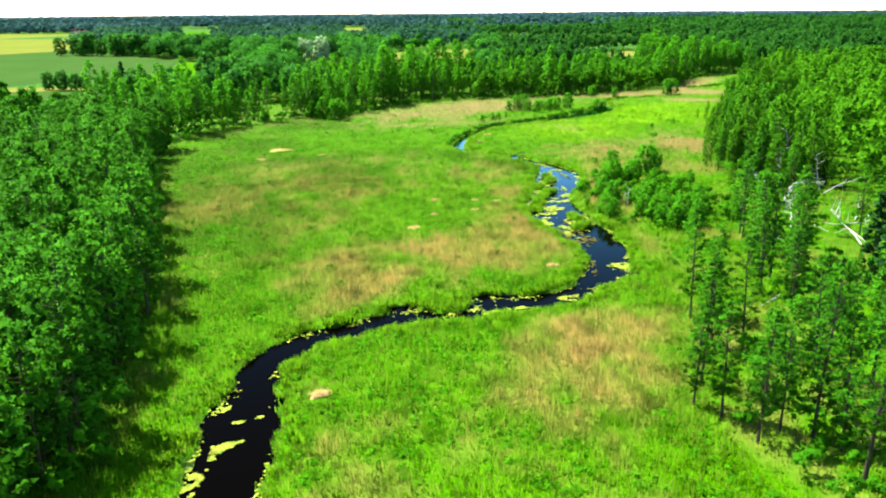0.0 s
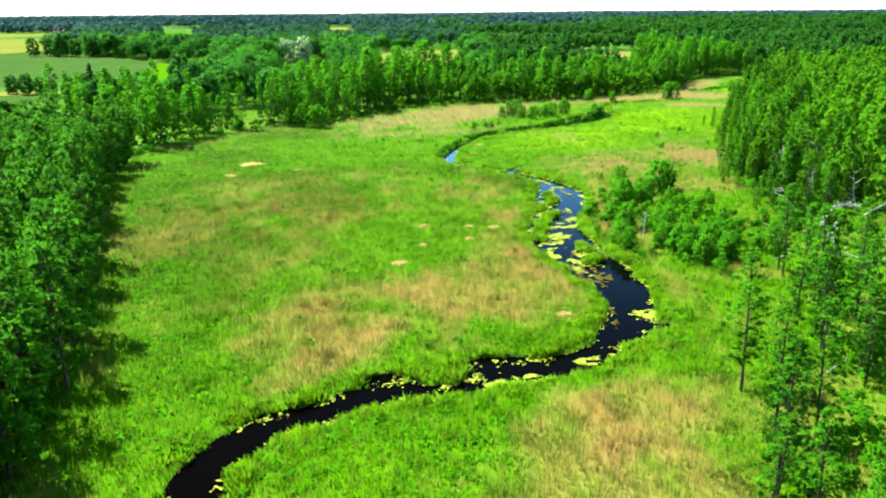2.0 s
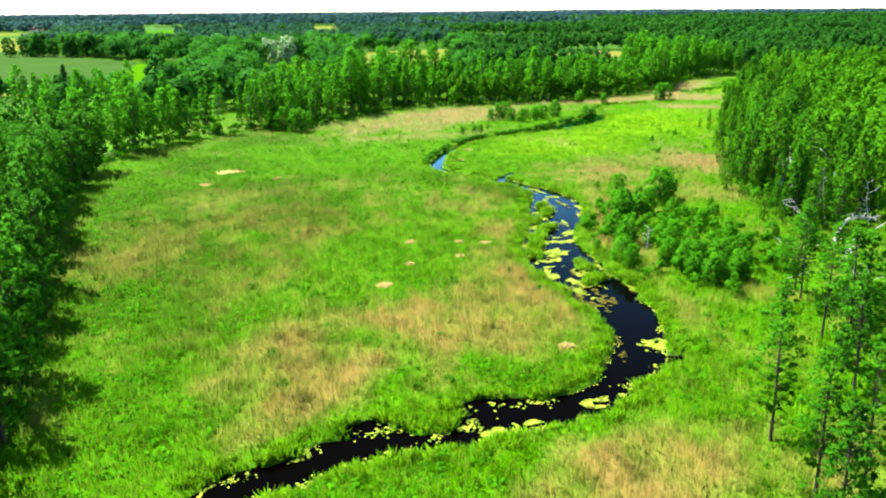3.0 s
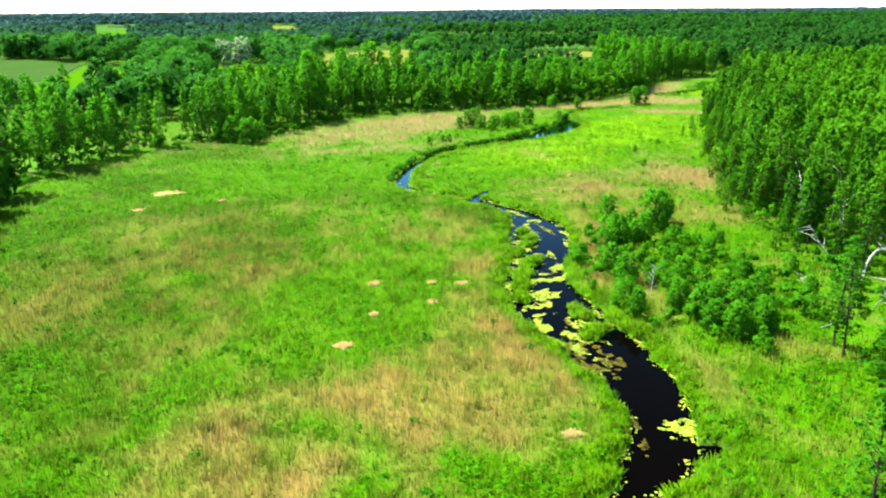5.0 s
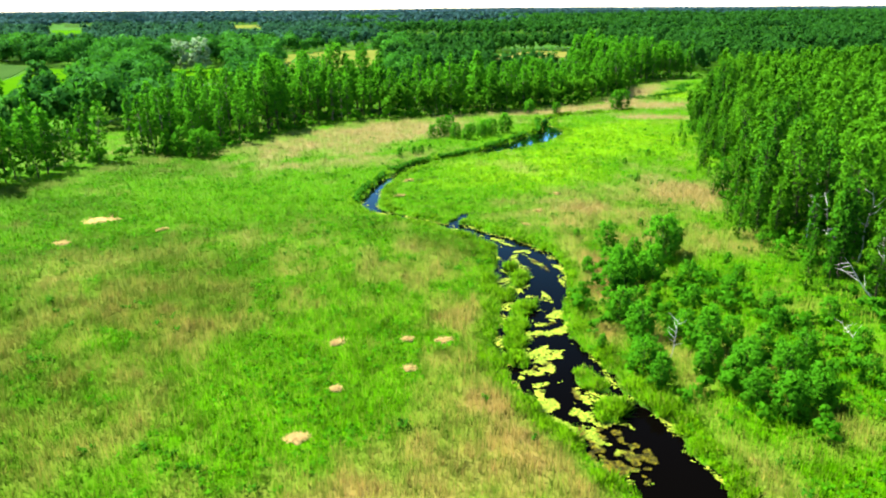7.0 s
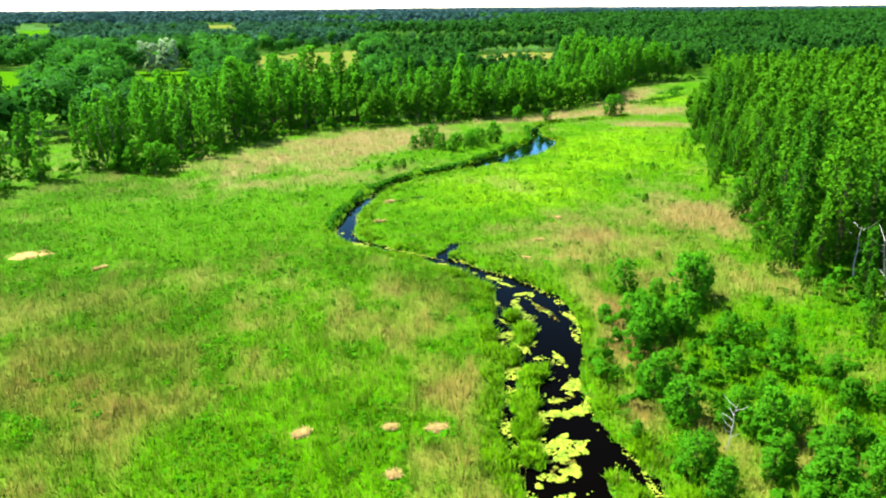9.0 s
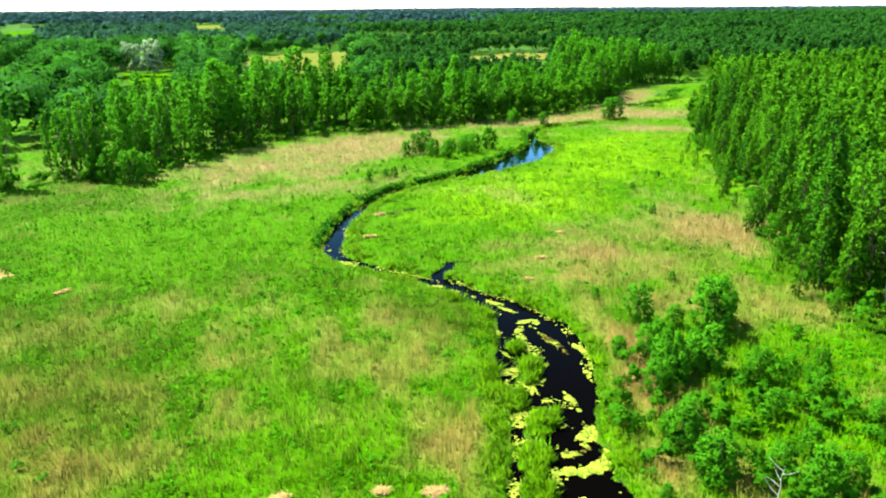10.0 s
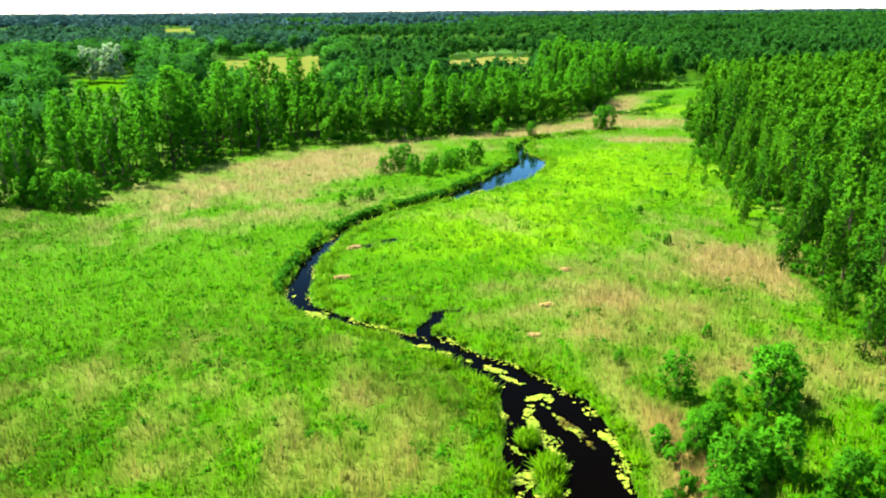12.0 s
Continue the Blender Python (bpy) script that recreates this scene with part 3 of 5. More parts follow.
FIELDS = [
    ("ripening yellow crop field on the farm land", M_CROP_YELLOW, 0.2, [(-1500, 1560), (-616, 1450), (-465, 1086), (-392, 835), (-424, 778), (-1500, 778)]),
    ("dull grey-green field of young grain", M_CROP_GREY, 0.2, [(-426, 766), (-386, 824), (-214, 654), (-196, 576), (-192, 520), (-240, 432), (-900, 432), (-1100, 766)]),
    ("bright green mown grass beside the grain", M_CROP_GREEN, 0.3, [(-192, 576), (-207, 640), (-150, 600), (-118, 470), (-165, 430), (-182, 480)]),
    ("yellowish green grass strip between two fields", M_CROP_YELLOW, 0.3, [(-236, 428), (-178, 424), (-184, 410), (-223, 401), (-700, 401), (-700, 428)]),
    ("dull grey-green field of young grain near the wood", M_CROP_GREY, 0.2, [(-226, 397), (-184, 405), (-172, 340), (-190, 260), (-500, 260), (-600, 397)]),
    ("yellow-green hay field behind the alder wood", M_CROP_YELLOW, 0.4, [(-52, 735), (-8, 792), (32, 800), (24, 610), (14, 520), (-26, 520), (-36, 620)]),
    ("green pasture between tree rows", M_CROP_GREEN, 0.3, [(-112, 612), (-76, 606), (-60, 530), (-88, 530)]),
    ("pale straw-coloured field behind the wood", M_CROP_TAN, 0.4, [(116, 700), (165, 748), (192, 722), (172, 664), (110, 645)]),
    ("far yellow field between woods", M_CROP_YELLOW, 0.4, [(-228, 1700), (-160, 1690), (-140, 1500), (-186, 1500)]),
    ("far pale green field between woods", M_CROP_GREEN, 0.4, [(-490, 1520), (-432, 1520), (-284, 1000), (-325, 1000)]),
    ("far pale field at the edge of a wood", M_CROP_GREY, 0.4, [(-640, 2050), (-440, 2050), (-430, 1800), (-560, 1800)]),
    ("far yellow clearing in the wood", M_CROP_YELLOW, 0.4, [(540, 2300), (680, 2300), (640, 2080), (560, 2080)]),
]
for _label, _mat, _h, _poly in FIELDS:
    build_field(_label, _poly, _mat, _h)


# ---- woods ----
# farm land west of the valley, free of wood
WEST_LAND = [(-1500, 225), (-100, 236), (-92, 300), (-108, 400), (-128, 470), (-205, 640), (-392, 832), (-430, 790), (-1500, 778)]
# hay land hidden behind the alder belts
GAPS = [[(-32, 436), (22, 436), (30, 620), (-42, 620)], [(-66, 372), (-44, 372), (-58, 535), (-96, 535)], [(-102, 495), (-62, 495), (-72, 562), (-112, 566)], [(76, 465), (112, 465), (172, 664), (104, 645)],
        [(-228, 1700), (-160, 1690), (-90, 1050), (-125, 1050)], [(-640, 2050), (-430, 2050), (-330, 1300), (-480, 1300)]]


def open_land(x, y):
    """True where no wood grows."""
    r = inside(x, y, VALLEY) | inside(x, y, WEST_LAND)
    for poly in [f[3] for f in FIELDS] + GAPS:
        r |= inside(x, y, poly)
    return r


def tree_masters(kind, label, leaves, bark, group, seeds, **form):
    out = []
    for s in seeds:
        rng = np.random.default_rng(900 + s)
        f = dict(form)
        f["height"] *= 0.92 + 0.18 * rng.random()
        f["spread_"] *= 0.88 + 0.25 * rng.random()
        if isinstance(f.get("shape"), tuple):
            f["shape"] = f["shape"][s % len(f["shape"])]
        out.append(make_tree(kind, "tree", label, tree_form(s, **f), leaves, bark, group))
    return out


def woods_stuff(name, label, x, y, mat, height, spread_, clumps, count, leaf, seed, vary=0.5, pull=1.2, tall=1.3, peak=0.0, up_=0.45, clump=1.0):
    """Trees beyond counting joined into one mesh: a few clumps of leaves each."""
    g = np.random.default_rng(seed)
    n = len(x)
    z = terrain(x, y)
    stand = fbm(x, y, 35 + 13 * spread_, 3)
    hh = height * np.clip(1 - vary / 2 + vary * g.random(n) + 0.28 * stand, 0.45, 1.4)
    wide = spread_ * (0.6 + 0.8 * g.random(n))
    cs, rs, ts = [], [], []
    tint = np.clip(g.normal(0.45, 0.24, n) + 0.55 * fbm(x + 99, y, 30 + 12 * spread_, 3), 0, 1)
    deep = np.minimum(0.42 * hh, tall * wide)
    hubs = np.column_stack([x, y, z + hh - 1.15 * deep])
    for i in range(clumps):
        up = 1 - 1.35 * (i + g.random(n)) / clumps
        flat = np.sqrt(np.maximum(0, 1 - up * up)) * (1 - peak * np.clip(up, 0, 1))
        ang = g.random(n) * 6.283
        cs.append(hubs + 0.66 * np.column_stack([np.cos(ang) * flat * wide, np.sin(ang) * flat * wide, up * deep]))
        r = clump * wide * (0.34 + 0.16 * g.random(n)) * (1 - 0.45 * peak * np.clip(up, 0, 1))
        rs.append(np.column_stack([r, r, np.minimum((1 + peak) * r, 0.6 * deep)]))
        ts.append(np.clip(tint + g.normal(0, 0.10, n), 0, 1))
    hubs = np.tile(hubs, (clumps, 1))
    v, f, t, soft = leaf_cloud(g, np.vstack(cs), np.vstack(rs), count, leaf, up_, tints=np.concatenate(ts), hubs=hubs, pull=pull, shell=(0.80, 0.22), lift=0.45)
    tagged(new(name, mesh_of(name, v, f, mat, {"tint": t}, True, soft)), label, "woods", kind="stuff")


def in_view(x, y, margin=40):
    """The fan of land that the flight looks at."""
    return (y > 0) & (x > -0.62 * (y + 5) - margin) & (x < 0.86 * (y - 60) + margin + 60)


rng = np.random.default_rng(11)

# alder carr on the west side: dense, full crowns
west = tree_masters("alder_tree", "leafy green alder in a dense wet wood", M_LEAF, M_BARK, "alders of the west wood", range(1, 7),
                    height=15.5, spread_=3.3, clear=0.10, clumps=68, count=34, leaf=0.27, shape=("plume", "oval", "dome"), flat=1.0, tuft=0.9)
X, Y = scattered(rng, -150, -26, 28, 236, 4.3, 0.75)
_e = edge_distance(X, Y)
_ok = ~inside(X, Y, VALLEY) & (X < -26) & (Y < 236 + 0.05 * X) & (_e > 1.2 + 1.5 * fbm(X, Y, 12, 2))
_close = _ok & (_e < 30) & (X > -0.585 * (Y + 3) - 7)
plant(west, X[_close], Y[_close], rng, 0.70, 1.14)
_rest = _ok & ~_close
woods_stuff("west_wood", "dense green alder wood west of the river", X[_rest], Y[_rest], M_LEAF, 15.5, 2.8, 9, 15, 0.75, 3, 0.6, 1.6, 1.8, 0.2)

# loose alders with bare stems on the east bank
EAST_TREES = [(26.4, 70.7), (28.7, 75.5), (36.5, 84.5), (30.3, 63.6), (33, 65.3), (28.6, 68.6), (42.1, 78), (49.8, 117.8), (48.1, 109.2), (49.9, 109.9), (54.1, 134.1), (46.8, 74.8), (36, 64.7),
              (71.1, 120), (59.3, 120.3), (37.4, 62), (37.2, 57.5), (46.8, 95), (50.6, 87.5), (33.3, 94.7), (33.1, 85.6), (45.8, 103), (53.5, 131), (55.9, 114.4), (47.9, 98.3), (74, 176.1), (73.2, 159.3)]
# opening with fallen trees
CLEARING = (72, 146, 27, 9, 64)
east = tree_masters("alder_tree", "tall thin alder with a bare dark stem", M_LEAF, M_BARK, "alders of the east bank", range(21, 26),
                    height=15.0, spread_=2.7, clear=0.20, clumps=120, count=26, leaf=0.155, shape="airy", trunk_r=0.15, flat=0.5, tuft=0.72, shell=(0.7, 0.45))
X, Y = scattered(rng, 40, 110, 50, 160, 9.5)
_ok = (X > 62 + 0.12 * (Y - 60)) & (X < 0.60 * Y + 16) & (Y < 150) & ~inside(X, Y, VALLEY) & (ellipse(X, Y, CLEARING) < 0)
plant(east, [p[0] for p in EAST_TREES] + list(X[_ok]), [p[1] for p in EAST_TREES] + list(Y[_ok]), rng, 0.70, 1.12)

# dense mixed wood on the east side
aspen = tree_masters("aspen_tree", "slender green aspen in a dense wood", M_LEAF_ASPEN, M_BARK, "aspens of the east wood", range(41, 47),
                     height=13.6, spread_=2.05, clear=0.07, clumps=110, count=22, leaf=0.20, shape=("plume", "airy", "oval"), trunk_r=0.10, flat=1.9, tuft=0.62, shell=(0.66, 0.42))
for _k in (1, 4):
    for _p in aspen[_k].children:
        if _p.name.startswith("crown"):
            _p.data.materials[0] = M_LEAF
X, Y = scattered(rng, 60, 420, 140, 480, 4.7, 0.8)
_e = edge_distance(X, Y)
_ok = ~open_land(X, Y) & (X > 60) & (Y > 158 + 0.1 * (X - 66)) & (_e > 1.0) & in_view(X, Y, 0) & (X > 0.62 * (Y - 170))
_ok &= ellipse(X, Y, CLEARING) < 0
_close = _ok & (_e < 21) & (Y < 400)
_g = np.where(Y > 225, np.clip(0.38 + _e / 22, 0.38, 1), np.clip(0.52 + _e / 14, 0.52, 1)) * (1.03 + 0.30 * fbm(X, Y, 8, 2))
plant(aspen, X[_close], Y[_close], rng, 0.55, 1.28, grow=_g[_close])
# saplings straying out of the wood into the meadow
_stray = inside(X, Y, VALLEY) & (_e < 6.5) & (X > 62) & (Y > 165) & (Y < 330) & (rng.random(len(X)) < 0.42 - 0.05 * _e)
for _x, _y, _k in zip(X[_stray], Y[_stray], 0.22 + 0.30 * rng.random(_stray.sum())):
    plant([copy_thing(aspen[0], Matrix())], [_x], [_y], rng, _k * 0.9, _k * 1.1)
_rest = _ok & ~_close
woods_stuff("east_wood", "dense green mixed wood east of the river", X[_rest], Y[_rest], M_LEAF_ASPEN, 13.6, 2.3, 16, 8, 0.55, 4, 1.0, 1.6, 2.6, 0.4, clump=0.78)

# birches and full-crowned ashes along the far edge of the valley floor
birch = tree_masters("birch_tree", "tall birch with a thin pale stem", M_LEAF_LIGHT, M_BARK_PALE, "birches of the far wood edge", range(61, 66),
                     height=20.5, spread_=2.6, clear=0.12, clumps=84, count=24, leaf=0.30, shape=("oval", "plume", "oval"), trunk_r=0.15, flat=1.5, tuft=0.85)
belt = tree_masters("ash_tree", "full-crowned ash with a slender stem", M_LEAF_LIGHT, M_BARK, "ashes of the far wood edge", range(161, 166),
                    height=18.0, spread_=2.9, clear=0.22, clumps=72, count=24, leaf=0.30, shape=("oval", "plume", "airy"), trunk_r=0.16, flat=1.0)
X, Y = scattered(rng, -125, 190, 225, 520, 5.0, 0.8)
_e = edge_distance(X, Y)
_belt = ~open_land(X, Y) & (_e > 1.5) & (_e < np.where((X < -58) & (Y > 262), 16, np.where(X < -58, 20, 32))) & (Y > 236) & (X < 0.62 * (Y - 170))
_thin = rng.random(len(X)) < np.where((X < -38) & (Y < 330), np.where(Y < 284, 0.95, 0.80), 0.92)
_thin &= fbm(X + 5, Y, 26, 2) > -0.55
_thin &= (ellipse(X, Y, (-64, 300, 17, 9, 105)) < 0) | (rng.random(len(X)) < 0.45)
_grow = np.where(X < -25, 0.89, np.where((X > 58) & (X < 112), 0.84, 1.0)) * (0.95 + 0.24 * fbm(X, Y, 24, 2)) * np.clip(0.78 + _e / 40, 0, 1.05)
_kind = rng.random(len(X)) < 0.5 + 0.6 * fbm(X + 60, Y, 40, 2)
LONE = [(-136, 309), (-126, 308), (-120, 317), (-114, 321), (-116, 357), (-131, 313), (-108, 312), (-101, 305)]
for _trees, _pick, _more in ((birch, _belt & _thin & _kind, []), (belt, _belt & _thin & ~_kind, LONE)):
    plant(_trees, np.r_[X[_pick], [p[0] for p in _more]], np.r_[Y[_pick], [p[1] for p in _more]], rng, 0.74, 1.12, grow=np.r_[_grow[_pick], np.ones(len(_more))])

# willow scrub on the east bank
bush = []
for _s in range(81, 86):
    bush.append(make_tree("willow_bush", "bush", "rounded bright green willow bush in the wet meadow",
                          tree_form(_s, 5.0, 1.9, 0.04, 64, 32, 0.17, ("plume", "dome")[_s % 2], 0.05, 1.15, 0.95), M_LEAF_LIGHT, M_BARK, "willow scrub"))
BUSHES = [(50, 187, 1.45), (53, 190, 1.2), (43, 192, 1.0), (42, 184, 0.8), (41, 177, 0.75), (37, 183, 0.5), (40.5, 201, 0.35), (40, 175, 0.8), (45, 177, 1.1), (49, 174, 0.8),
          (37, 173, 0.8), (35, 163, 0.9), (36, 158, 0.9), (30.5, 156, 0.35), (33, 149, 0.8), (42, 143, 1.0), (43, 137, 0.9), (48, 139, 0.9), (42, 153, 1.1)]
SCRUB = [(47, 167, 0.9), (53, 169, 0.9), (46, 160, 1.0), (38, 167, 0.8), (50, 150, 0.8), (54, 158, 0.9), (45, 148, 1.1), (39, 147, 0.9), (58, 176, 0.7), (60, 184, 0.6), (56, 164, 0.8),
         (62, 160, 1.0), (60, 150, 1.0), (56, 143, 0.9), (46, 182, 1.0), (47, 190, 0.9), (36, 152, 0.6), (34.5, 168, 0.45)]
THICKET = [(43.8, 137.1, 1.1), (41.3, 139.7, 1), (47.6, 138.5, 1), (46.2, 143, 1.2), (41.2, 143.7, 0.9), (40.6, 148.5, 0.9), (33.2, 144.8, 0.9), (41.3, 157.1, 0.8), (46, 154.7, 0.9), (47.6, 149.8, 1), (51.3, 147.8, 1), (35.7, 159.6, 0.7), (39.9, 176.5, 1.2), (40.1, 182.6, 0.9), (43.6, 178.2, 1)]
FAR_BUSHES = [(30, 314, 1.1), (37, 307, 0.9), (42, 310, 0.9), (46, 313, 1.0), (51, 317, 1.25), (33, 318, 1.1), (27, 311, 0.8), (34, 310, 0.9), (44, 316, 0.9), (21, 286, 0.55), (19, 284, 0.5), (15, 282, 0.5), (69, 362, 1.0),
              (79, 360, 0.9), (105, 368, 1.5), (108, 370, 1.3), (24, 291, 0.4), (40, 316, 0.7), (-39, 289, 1.6), (-44, 292, 1.5), (-36, 292, 1.3), (-48, 294, 1.2), (-64, 285, 0.8), (71, 263, 0.35), (81, 273, 0.4), (67, 243, 0.4), (54, 206, 0.35)]
for _i, (_x, _y, _k) in enumerate(BUSHES + [(x, y, 0.66 * k) for x, y, k in SCRUB] + [(x, y, 0.85 * k) for x, y, k in THICKET] + FAR_BUSHES):
    plant([copy_thing(bush[_i % 5], Matrix())] if _i >= 5 else [bush[_i]], [_x], [_y], rng, _k * 0.95, _k * 1.05)

# trees on the farm land: field oaks, poplars and spruces
oak = tree_masters("oak_tree", "round dark green oak beside the fields", M_LEAF_OAK, M_BARK, "field oaks", range(101, 105),
                   height=15.0, spread_=5.6, clear=0.06, clumps=60, count=60, leaf=0.55, shape="dome", trunk_r=0.30, flat=0.95, tuft=0.9, shell=(0.82, 0.22))
OAKS = [(-118, 402, 1.15), (-108, 330, 0.9), (-128, 322, 0.9), (-96, 318, 1.0), (-140, 335, 0.7), (-205, 414, 0.6), (-197, 412, 0.65), (-190, 411, 0.6), (-184, 410, 0.55),
        (-122, 360, 0.8), (-100, 420, 1.1), (-92, 400, 1.0), (-112, 440, 1.1), (-112, 520, 1.2), (-60, 600, 1.2)]
OAKS += [(-172, 402, 0.6), (-162, 398, 0.7), (-151, 393, 0.8), (-143, 389, 0.6), (-130, 384, 0.9)]
OAKS += [(-352 + 9.5 * i + 3 * (i % 3), 742 - 2.3 * i + 7 * (i % 2), 1.0 + 0.14 * ((i * 5) % 4)) for i in range(15)]
for _i, (_x, _y, _k) in enumerate(OAKS):
    plant([copy_thing(oak[_i % 4], Matrix())] if _i >= 4 else [oak[_i]], [_x], [_y], rng, _k * 0.95, _k * 1.05)
spruce = tree_masters("spruce_tree", "narrow dark spruce with drooping boughs", M_NEEDLE, M_BARK, "spruces", range(121, 124),
                      height=14.0, spread_=2.2, clear=0.06, clumps=34, count=30, leaf=0.55, shape="cone", trunk_r=0.2, flat=0.4)
SPRUCES = [(-122, 236, 0.95), (-112, 232, 0.8), (-104, 238, 1.0), (-96, 240, 0.85), (-168, 420, 1.1), (-171, 424, 0.9), (-130, 240, 0.9), (57, 90, 0.8), (63, 104, 0.7), (66, 112, 0.9), (-163, 416, 0.8)]
for _i, (_x, _y, _k) in enumerate(SPRUCES):
    plant([copy_thing(spruce[_i % 3], Matrix())] if _i >= 3 else [spruce[_i]], [_x], [_y], rng, _k * 0.95, _k * 1.05)
silver = tree_masters("silver_willow", "large pale silver-leaved willow among dark trees", M_LEAF_SILVER, M_BARK, "silver willows", range(131, 133),
                      height=19.0, spread_=7.0, clear=0.10, clumps=40, count=60, leaf=0.8, shape="dome", trunk_r=0.2)
plant(silver, [-101, -87], [588, 582], rng, 0.9, 0.98)

# woods beside and behind the start of the flight
X, Y = scattered(rng, -190, 190, -200, 165, 8.5)
_ok = ~inside(X, Y, VALLEY) & (edge_distance(X, Y) > 4) & ~((X < 0) & (Y > 24)) & ~((X > 0) & (Y > 20) & (X < np.maximum(0.60 * Y + 34, 68)))
woods_stuff("south_wood", "green alder wood on both sides of the valley", X[_ok], Y[_ok], M_LEAF, 14.5, 4.4, 7, 9, 1.3, 9, 0.4)

# undergrowth at the feet of the woods
X, Y = scattered(rng, -95, 200, 45, 490, 3.1)
_e = edge_distance(X, Y)
_out = ~inside(X, Y, VALLEY) & ~inside(X, Y, WEST_LAND)
_ok = _out & (((_e > 0.5) & (_e < 13)) | ((X > 25) & (X < 90) & (Y < 165) & (X < 0.6 * Y + 14) & (fbm(X, Y, 14, 3) > 0.2))) & in_view(X, Y, 0)
_ok &= rng.random(len(X)) < 0.75
_scrub = (ellipse(X, Y, (45, 160, 28, 14, 95)) > 0) & (fbm(X, Y, 6, 2) > 0.0)
_ok |= _scrub
_ok &= (ellipse(X, Y, CLEARING) < 0.1) | (rng.random(len(X)) < 0.3)
woods_stuff("undergrowth", "leafy green saplings and shrubs under the trees", X[_ok], Y[_ok], M_LEAF_BUSH, 2.6, 1.3, 5, 18, 0.32, 14, 0.9)

# dense young growth at the foot of the far wood
X, Y = scattered(rng, 15, 130, 340, 440, 3.4)
_e = edge_distance(X, Y)
_ok = ~inside(X, Y, VALLEY) & (_e > 0.8) & (_e < 11) & (fbm(X, Y, 12, 2) > -0.5)
woods_stuff("thicket", "dense green saplings at the foot of the far wood", X[_ok], Y[_ok], M_LEAF_ASPEN, 11.5, 2.1, 9, 16, 0.5, 15, 0.8, 1.2, 2.6)

# woods behind the individually grown edges, out to the middle distance
X, Y = scattered(rng, -330, 560, 230, 800, 6.8, 0.5)
_e = edge_distance(X, Y)
_east = (X > 60) & (Y < 480) & (X > 0.62 * (Y - 170))
_ok = ~open_land(X, Y) & ~_east & (_e > 32) & in_view(X, Y)
_west = X < 40 + 40 * fbm(X, Y, 90, 2)
_slim = _ok & ~_west
woods_stuff("mid_woods", "dense green mixed wood beyond the meadow", X[_slim], Y[_slim], M_LEAF_HILL, 15.0, 3.6, 9, 11, 1.0, 5, 0.8, 2.2, 1.9, 0.5)
X, Y = scattered(rng, -330, 160, 330, 800, 12.5, 0.5)
_e = edge_distance(X, Y)
_ok = ~open_land(X, Y) & (_e > 30) & in_view(X, Y) & (X < 40 + 40 * fbm(X, Y, 90, 2))
_dark = fbm(X + 33, Y, 70, 2) > 0.05
woods_stuff("oak_woods", "rounded green oaks and limes beyond the meadow", X[_ok & ~_dark], Y[_ok & ~_dark], M_LEAF_FAR, 14.0, 6.6, 11, 28, 1.0, 12, 0.9, 5.0, clump=1.25)
woods_stuff("oak_woods", "rounded dark green oaks beyond the meadow", X[_ok & _dark], Y[_ok & _dark], M_LEAF_OAK, 15.0, 7.6, 11, 30, 1.1, 13, 0.9, 5.0, clump=1.25)

# the dark stands have distance haze painted into their leaves, bluer in the second band
for _y0, _y1, _step, _wide, _leaf, _mat in ((800, 1350, 12.5, 6.2, 1.9, M_LEAF_HAZE_NEAR), (1350, 2050, 19.0, 9.0, 2.8, M_LEAF_HAZE_FAR)):
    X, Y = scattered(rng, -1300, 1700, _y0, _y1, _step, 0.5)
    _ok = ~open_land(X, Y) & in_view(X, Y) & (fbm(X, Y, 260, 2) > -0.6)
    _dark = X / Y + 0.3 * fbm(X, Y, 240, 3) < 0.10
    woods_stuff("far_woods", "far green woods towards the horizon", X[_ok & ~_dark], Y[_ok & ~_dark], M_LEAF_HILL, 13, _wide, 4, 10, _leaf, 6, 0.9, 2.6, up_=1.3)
    woods_stuff("far_dark_woods", "far dark green woods, hazed blue, towards the horizon", X[_ok & _dark], Y[_ok & _dark], _mat, 14, _wide, 4, 10, _leaf, 7, 0.9, 2.6, up_=1.3)

# horizon woods, with haze put into the leaf colour, palest on the ridge
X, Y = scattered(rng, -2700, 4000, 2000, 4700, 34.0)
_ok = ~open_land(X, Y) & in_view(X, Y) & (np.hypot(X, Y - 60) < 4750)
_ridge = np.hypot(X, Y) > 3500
for _pick, _mat, _what in ((_ok & ~_ridge, M_LEAF_HAZE_FAR, "dark woods, hazed blue, towards the horizon"), (_ok & _ridge, M_LEAF_HAZE_RIDGE, "pale ridge of haze-blue woods on the horizon")):
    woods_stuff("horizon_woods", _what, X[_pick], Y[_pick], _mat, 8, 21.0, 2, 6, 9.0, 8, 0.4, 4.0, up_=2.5)


